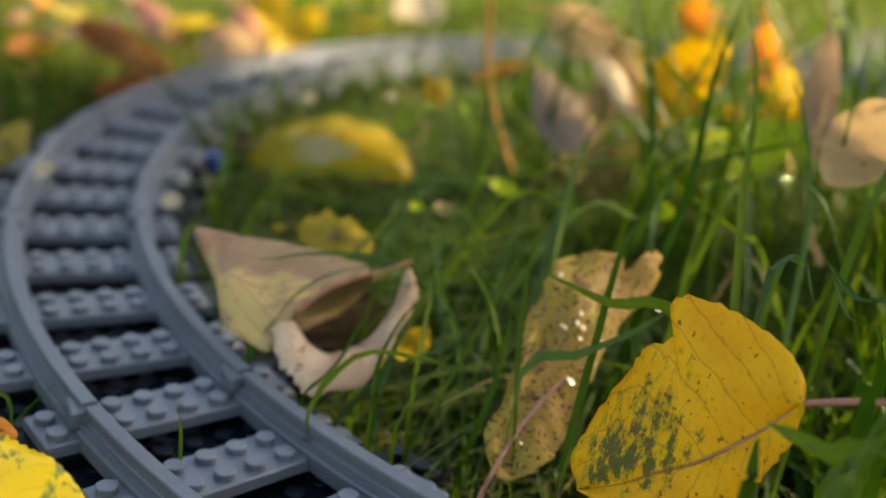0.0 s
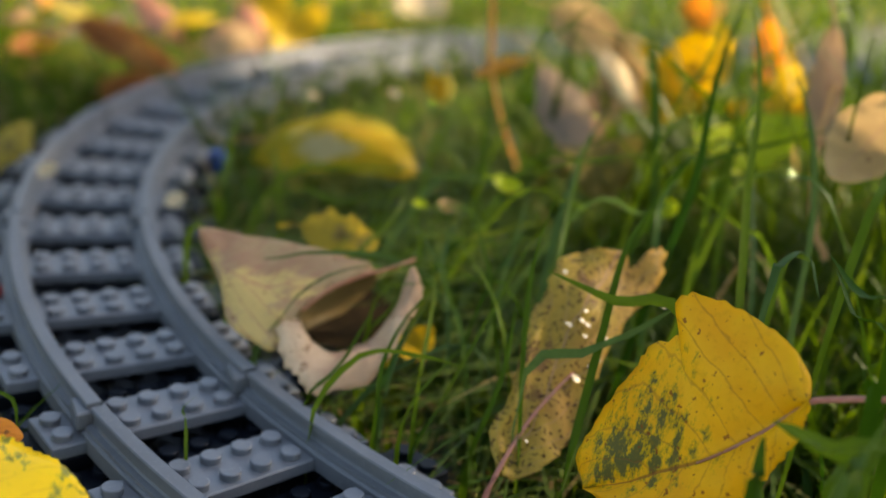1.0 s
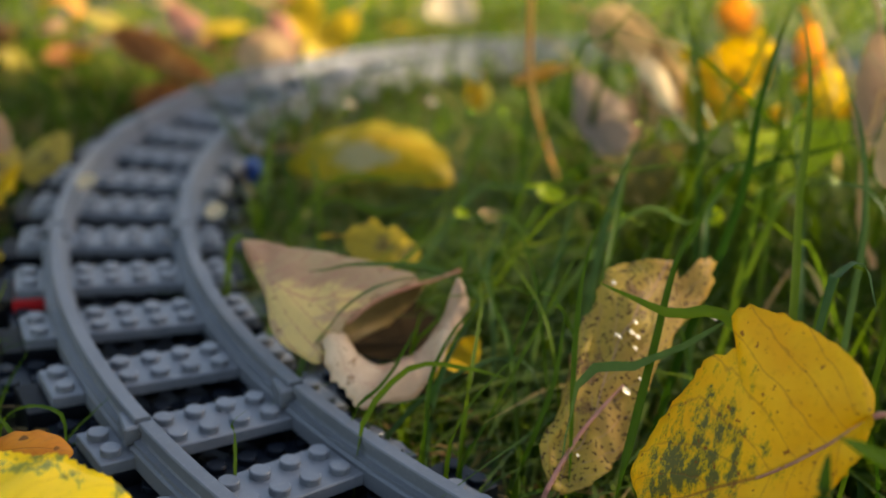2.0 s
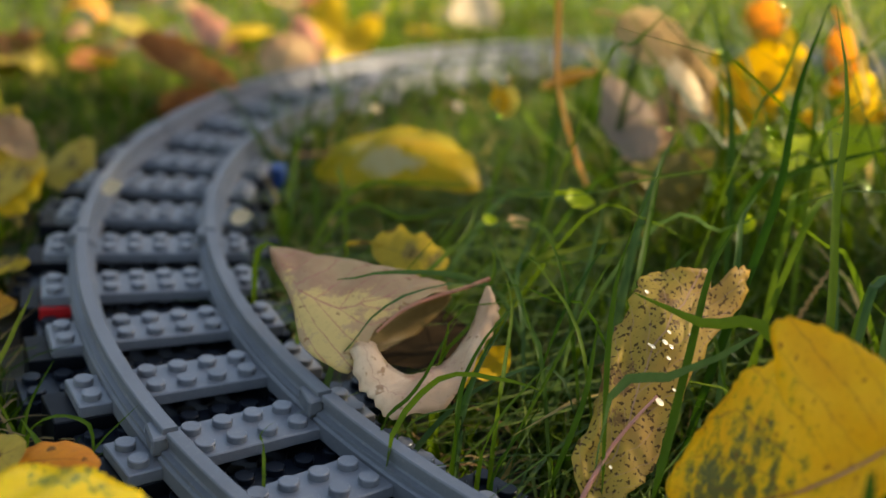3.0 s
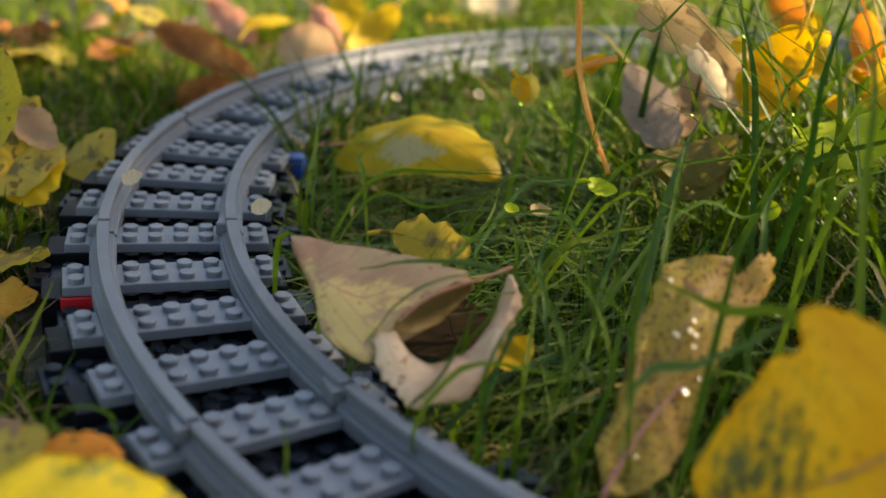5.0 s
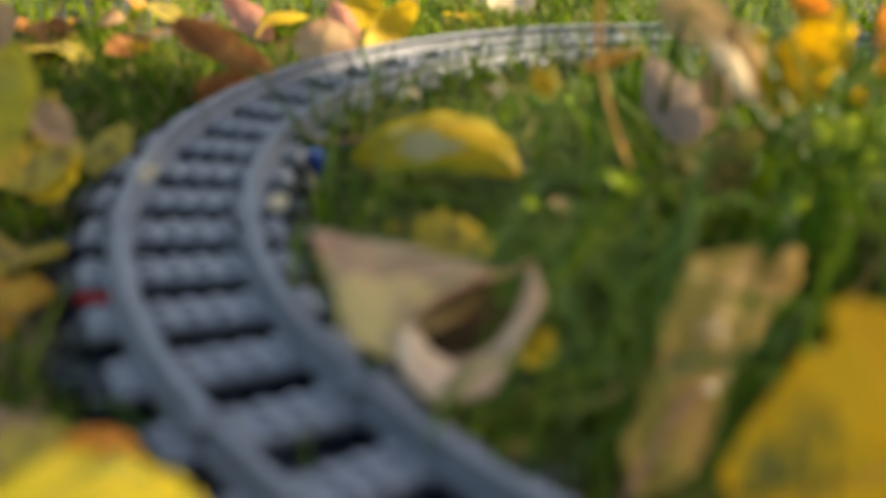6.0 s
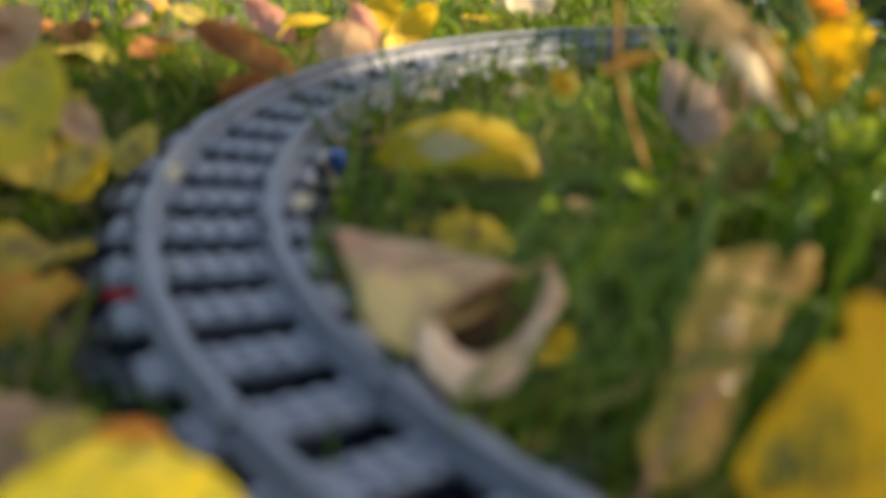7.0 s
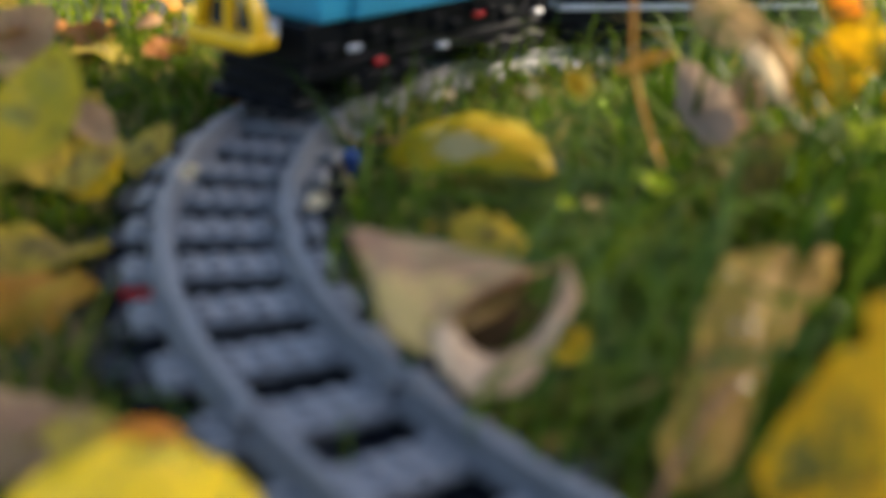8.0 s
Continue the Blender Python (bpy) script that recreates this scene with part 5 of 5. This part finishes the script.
# ---- unseen tree, added so that its crown shades the track ----
def tree():
    top = holder("tree", "unseen leafy tree added to shade the track and lawn", "tree")
    mid = Vector((-0.115, 0.075, 0)) + sun_way * 5.0
    across = Vector((math.sin(radians(SUN_AZ)), -math.cos(radians(SUN_AZ)), 0))
    along = Vector((math.cos(radians(SUN_AZ)), math.sin(radians(SUN_AZ)), 0))
    bark, t, b = nodes_of("bark", 0.9)
    co = t.nodes.new("ShaderNodeTexCoord").outputs["Object"]
    n = noise_of(t, co, 14, 6, 0.7)
    t.links.new(mix_colour(t, n, (0.06, 0.045, 0.03), (0.2, 0.16, 0.12)), b.inputs["Base Color"])
    bump(t, b, n, 0.8, 0.02)
    foot = Vector((mid.x + 1.3, mid.y + 1.0, -0.03))
    bm = bmesh.new()
    crown_mid = Vector((mid.x + 0.8, mid.y + 0.7, mid.z + 0.7))
    tube(bm, [p / MM for p in smooth_line([foot, foot + Vector((0.05, 0, 1.0)), foot + Vector((-0.1, 0.05, 2.0)), crown_mid], 12)], 130, 50, 12)
    part("trunk", bm, bark, top)
    rnd = random.Random(3)
    verts, faces = [], []
    # holes left in the crown to let sun onto chosen spots
    gaps = [(Vector((0.078, -0.030, 0.027)), 0.023), (Vector((0.150, 0.062, 0.030)), 0.038), (Vector((0.112, 0.008, 0.030)), 0.030), (Vector((0.022, 0.222, 0.012)), 0.030)]
    for k in range(9):
        end = mid + across * rnd.uniform(-0.2, 0.2) + along * rnd.uniform(-0.2, 0.2)
        bm = bmesh.new()
        tube(bm, [p / MM for p in smooth_line([foot + Vector((-0.08, 0.04, 1.7)), crown_mid.lerp(end, 0.4) + Vector((0, 0, 0.1)), end], 8)], 40, 9, 8)
        part("limb", bm, bark, top)
    # leaf clumps placed over the ground that should lie in shade
    clumps = [(mid, 0.24, 0.235, CROWN_LEAVES), (Vector((0.03, 0.31, 0)) + sun_way * 4.6, 0.10, 0.12, 200), (Vector((0.20, -0.02, 0.04)) + sun_way * 4.4, 0.05, 0.06, 38)]
    for core, wide, deep, count in clumps:
        for i in range(count):
            a, z, q = rnd.uniform(0, 6.283), rnd.uniform(-1, 1), rnd.random() ** 0.5
            r = math.sqrt(1 - z * z) * q
            p = core + across * (r * math.cos(a) * wide) + along * (r * math.sin(a) * deep) + Vector((0, 0, z * q * 0.07))
            e1 = Vector((rnd.gauss(0, 1), rnd.gauss(0, 1), rnd.gauss(0, 1))).normalized() * 0.045
            e2 = e1.orthogonal().normalized() * 0.026
            if any((p - g).cross(sun_way).length < w for g, w in gaps):
                continue
            f = len(verts)
            verts += [p - e1, p + e2, p + e1, p - e2]
            faces.append((f, f + 1, f + 2, f + 3))
    me = bpy.data.meshes.new("crown")
    me.from_pydata(verts, [], faces)
    me.materials.append(LEAF["olive"])
    ob = new("crown", me)
    ob.parent = top
    ob["kind"] = "stuff"


CROWN_LEAVES = 640
tree()


# ---- the toy train ----
def wheel(name, parent, x, y, r):
    bm = bmesh.new()
    lathe(bm, ((0.8, -2.5), (r, -2.5), (r, 1.6), (r + 1.2, 1.8), (r + 1.2, 2.6), (1.0, 2.6)), 20, Matrix.Translation((x, y, r + 6.7)) @ (pose(0, 0, 0, 0, -90 if x > 0 else 90)))
    w = part(name, bm, BLACK, parent, "black plastic train wheel")
    bm = bmesh.new()
    lathe(bm, ((r * 0.55, 2.4), (r * 0.55, 3.0), (1.2, 3.2)), 16, Matrix.Translation((x, y, r + 6.7)) @ (pose(0, 0, 0, 0, 90 if x > 0 else -90)))
    part("hub", bm, METAL, w, "bright metal hub")


def bogie(parent, y, r=8.0):
    bm = bmesh.new()
    box(bm, -16, y - 26, 9, 16, y + 26, 16, 0.4)
    for s in (-1, 1):
        box(bm, s * 24.5 - 2, y - 28, 10, s * 24.5 + 2, y + 28, 17, 0.6)
        for d in (-14, 14):
            box(bm, s * 25.5 - 2, y + d - 5, 8, s * 25.5 + 2, y + d + 5, 19, 0.6)
    b = part("bogie_frame", bm, BLACK, parent, "black bogie frame")
    for d in (-14, 14):
        for s in (-1, 1):
            wheel("wheel", b, s * 19.5, y + d, r)


def locomotive():
    top = holder("toy_locomotive", "azure and black toy brick locomotive with a yellow nose", "toy train")
    bm = bmesh.new()
    box(bm, -24, -212, 19, 24, -4, 25, 0.4)
    part("chassis", bm, BLACK, top, "black chassis plate")
    bm = bmesh.new()
    box(bm, -25, -10, 6.9, 25, 2, 12, 0.6)
    box(bm, -20, -8, 12, 20, 0, 19, 0.6)
    for x in (-14, 0, 14):
        box(bm, x - 4, 0, 7.5, x + 4, 5, 11, 0.5)
    part("buffer_beam", bm, BLACK, top, "black front beam")
    bogie(top, -60)
    bogie(top, -172)
    bm = bmesh.new()
    box(bm, -23, -208, 25.2, 23, -6, 42.8, 0.6)
    for y in range(-200, -8, 16):
        for s in (-1, 1):
            box(bm, s * 24.2 - 1.4, y, 27 + 4 * (y % 3), s * 24.2 + 1.4, y + 9, 33 + 4 * (y % 3), 0.5)
    part("underframe", bm, BLACK, top, "black underframe bricks")
    for y, z in ((-33, 30), (-52, 21.5), (-101, 22), (-132, 33), (-190, 28)):
        for s in (-1, 1):
            bm = bmesh.new()
            box(bm, s * 27 - 1.6, y - 3.9, z, s * 27 + 1.6, y + 3.9, z + 2.2, 0.5)
            part("step_plate", bm, WHITE if y % 4 else RED, top, "small step plate on the underframe")
    bm = bmesh.new()
    box(bm, -28, -205, 43, 28, -34, 90, 1.2)
    box(bm, -24, -34, 43, 24, -14, 64, 1.2)
    part("body", bm, AZURE, top, "glossy azure body")
    bm = bmesh.new()
    box(bm, -25, -200, 90, 25, -46, 98, 2.5)
    part("roof", bm, NAVY, top, "dark grey roof")
    for y in (-185, -150, -115, -80):
        for s in (-1, 1):
            bm = bmesh.new()
            box(bm, s * 28.2 - 0.5, y - 12, 60, s * 28.2 + 0.5, y + 12, 82, 0.3)
            part("window", bm, GLASS, top, "dark cab window")
    bm = bmesh.new()
    arc = [Vector((16 * math.cos(math.pi * i / 16), 15, 41 + 20 * math.sin(math.pi * i / 16))) for i in range(17)]
    sweep(bm, ((-3, -1.8), (3, -1.8), (3.8, -1.0), (3.8, 1.2), (3, 2.0), (-3, 2.0), (-3.8, 1.2), (-3.8, -1.0)), arc, [(Vector((0, 1, 0)), Vector((math.cos(math.pi * i / 16), 0, math.sin(math.pi * i / 16)))) for i in range(17)])
    part("nose_arch", bm, YELLOW, top, "yellow nose arch")
    bm = bmesh.new()
    box(bm, -18.0, 5, 34.5, 18.0, 24, 41.0, 1.8)
    part("nose_sill", bm, YELLOW, top, "yellow nose sill")
    bm = bmesh.new()
    box(bm, -1.8, 12.5, 40.8, 1.8, 17.5, 61, 0.5)
    part("nose_post", bm, YELLOW, top, "yellow middle post")
    bm = bmesh.new()
    box(bm, -13, 8.0, 41.2, 13, 10.5, 49, 0.5)
    box(bm, -10, -4.0, 36.0, 10, 8.2, 44, 0.5)
    part("nose_panel", bm, WHITE, top, "pale panel behind the nose windows")
    for x in (-8, 8):
        bm = bmesh.new()
        box(bm, x - 5.4, 11.5, 41.2, x + 5.4, 13.0, 52, 0.5)
        part("nose_window", bm, GLASS, top, "dark nose window")
    return top


def wagon():
    top = holder("toy_wagon", "black toy brick wagon with a white sill behind the locomotive", "toy train")
    bm = bmesh.new()
    box(bm, -26, -180, 19, 26, 0, 27, 0.4)
    part("chassis", bm, BLACK, top)
    bm = bmesh.new()
    box(bm, -27, -176, 27.2, 27, -4, 30.4, 0.4)
    part("sill", bm, WHITE, top, "white sill plate")
    bm = bmesh.new()
    box(bm, -26, -174, 30.6, 26, -6, 72, 1)
    part("body", bm, NAVY, top, "dark grey body")
    bogie(top, -36)
    bogie(top, -144)
    return top


loco, car = locomotive(), wagon()


def on_track(k):
    """The pose of a vehicle whose front stands k sleepers along, heading towards smaller k."""
    if k <= K_END:
        return Matrix.Translation(around(k) * MM) @ pose(0, 0, 0, 0, 0, 180 - k * PITCH)
    p = end_at + way_on * (k - K_END) * 31.416
    return Matrix.Translation(p * MM) @ pose(0, 0, 0, 0, 0, 180 - K_END * PITCH)


def vehicle_pose(k, nose, span):
    """The front bogie stands at k, the rear one span behind it, and the front lies nose ahead of the front bogie."""
    a, b = on_track(k), on_track(k + span / 31.416)
    d = a.translation - b.translation
    turn = math.degrees(math.atan2(-d.x, d.y))
    q = a.translation + d.normalized() * (nose * MM)
    return pose(q.x, q.y, 0, 0, 0, turn)


def motions():
    times = [0.25 * i for i in range(28)] + [7.0 + 0.1 * i for i in range(11)]
    walk(loco, [(t, vehicle_pose(10.95 + 11.0 * (8 - t), 60, 112)) for t in times])
    walk(car, [(t, vehicle_pose(10.95 + 6.25 + 11.0 * (8 - t), 36, 108)) for t in times])
    far = [(0, 0.246), (1.0, 0.248), (2.2, 0.256), (3.0, 0.28), (3.4, 0.294), (4.2, 0.298), (4.8, 0.33), (5.2, 0.40), (5.3, 0.45), (5.4, 0.75), (5.5, 1.25), (5.7, 2.4), (6.0, 4.0), (8, 5.0)]
    rows = []
    for t, d in far:
        x, y, z, w, p, r = next(q[1:] for q in sorted(PATH, key=lambda q: abs(q[0] - t)))
        eye = pose(x, y, z, 90 + p, 0, w)
        rows.append((t, Matrix.Translation(eye @ Vector((0, 0, -d)))))
    walk(focus, rows)


motions()
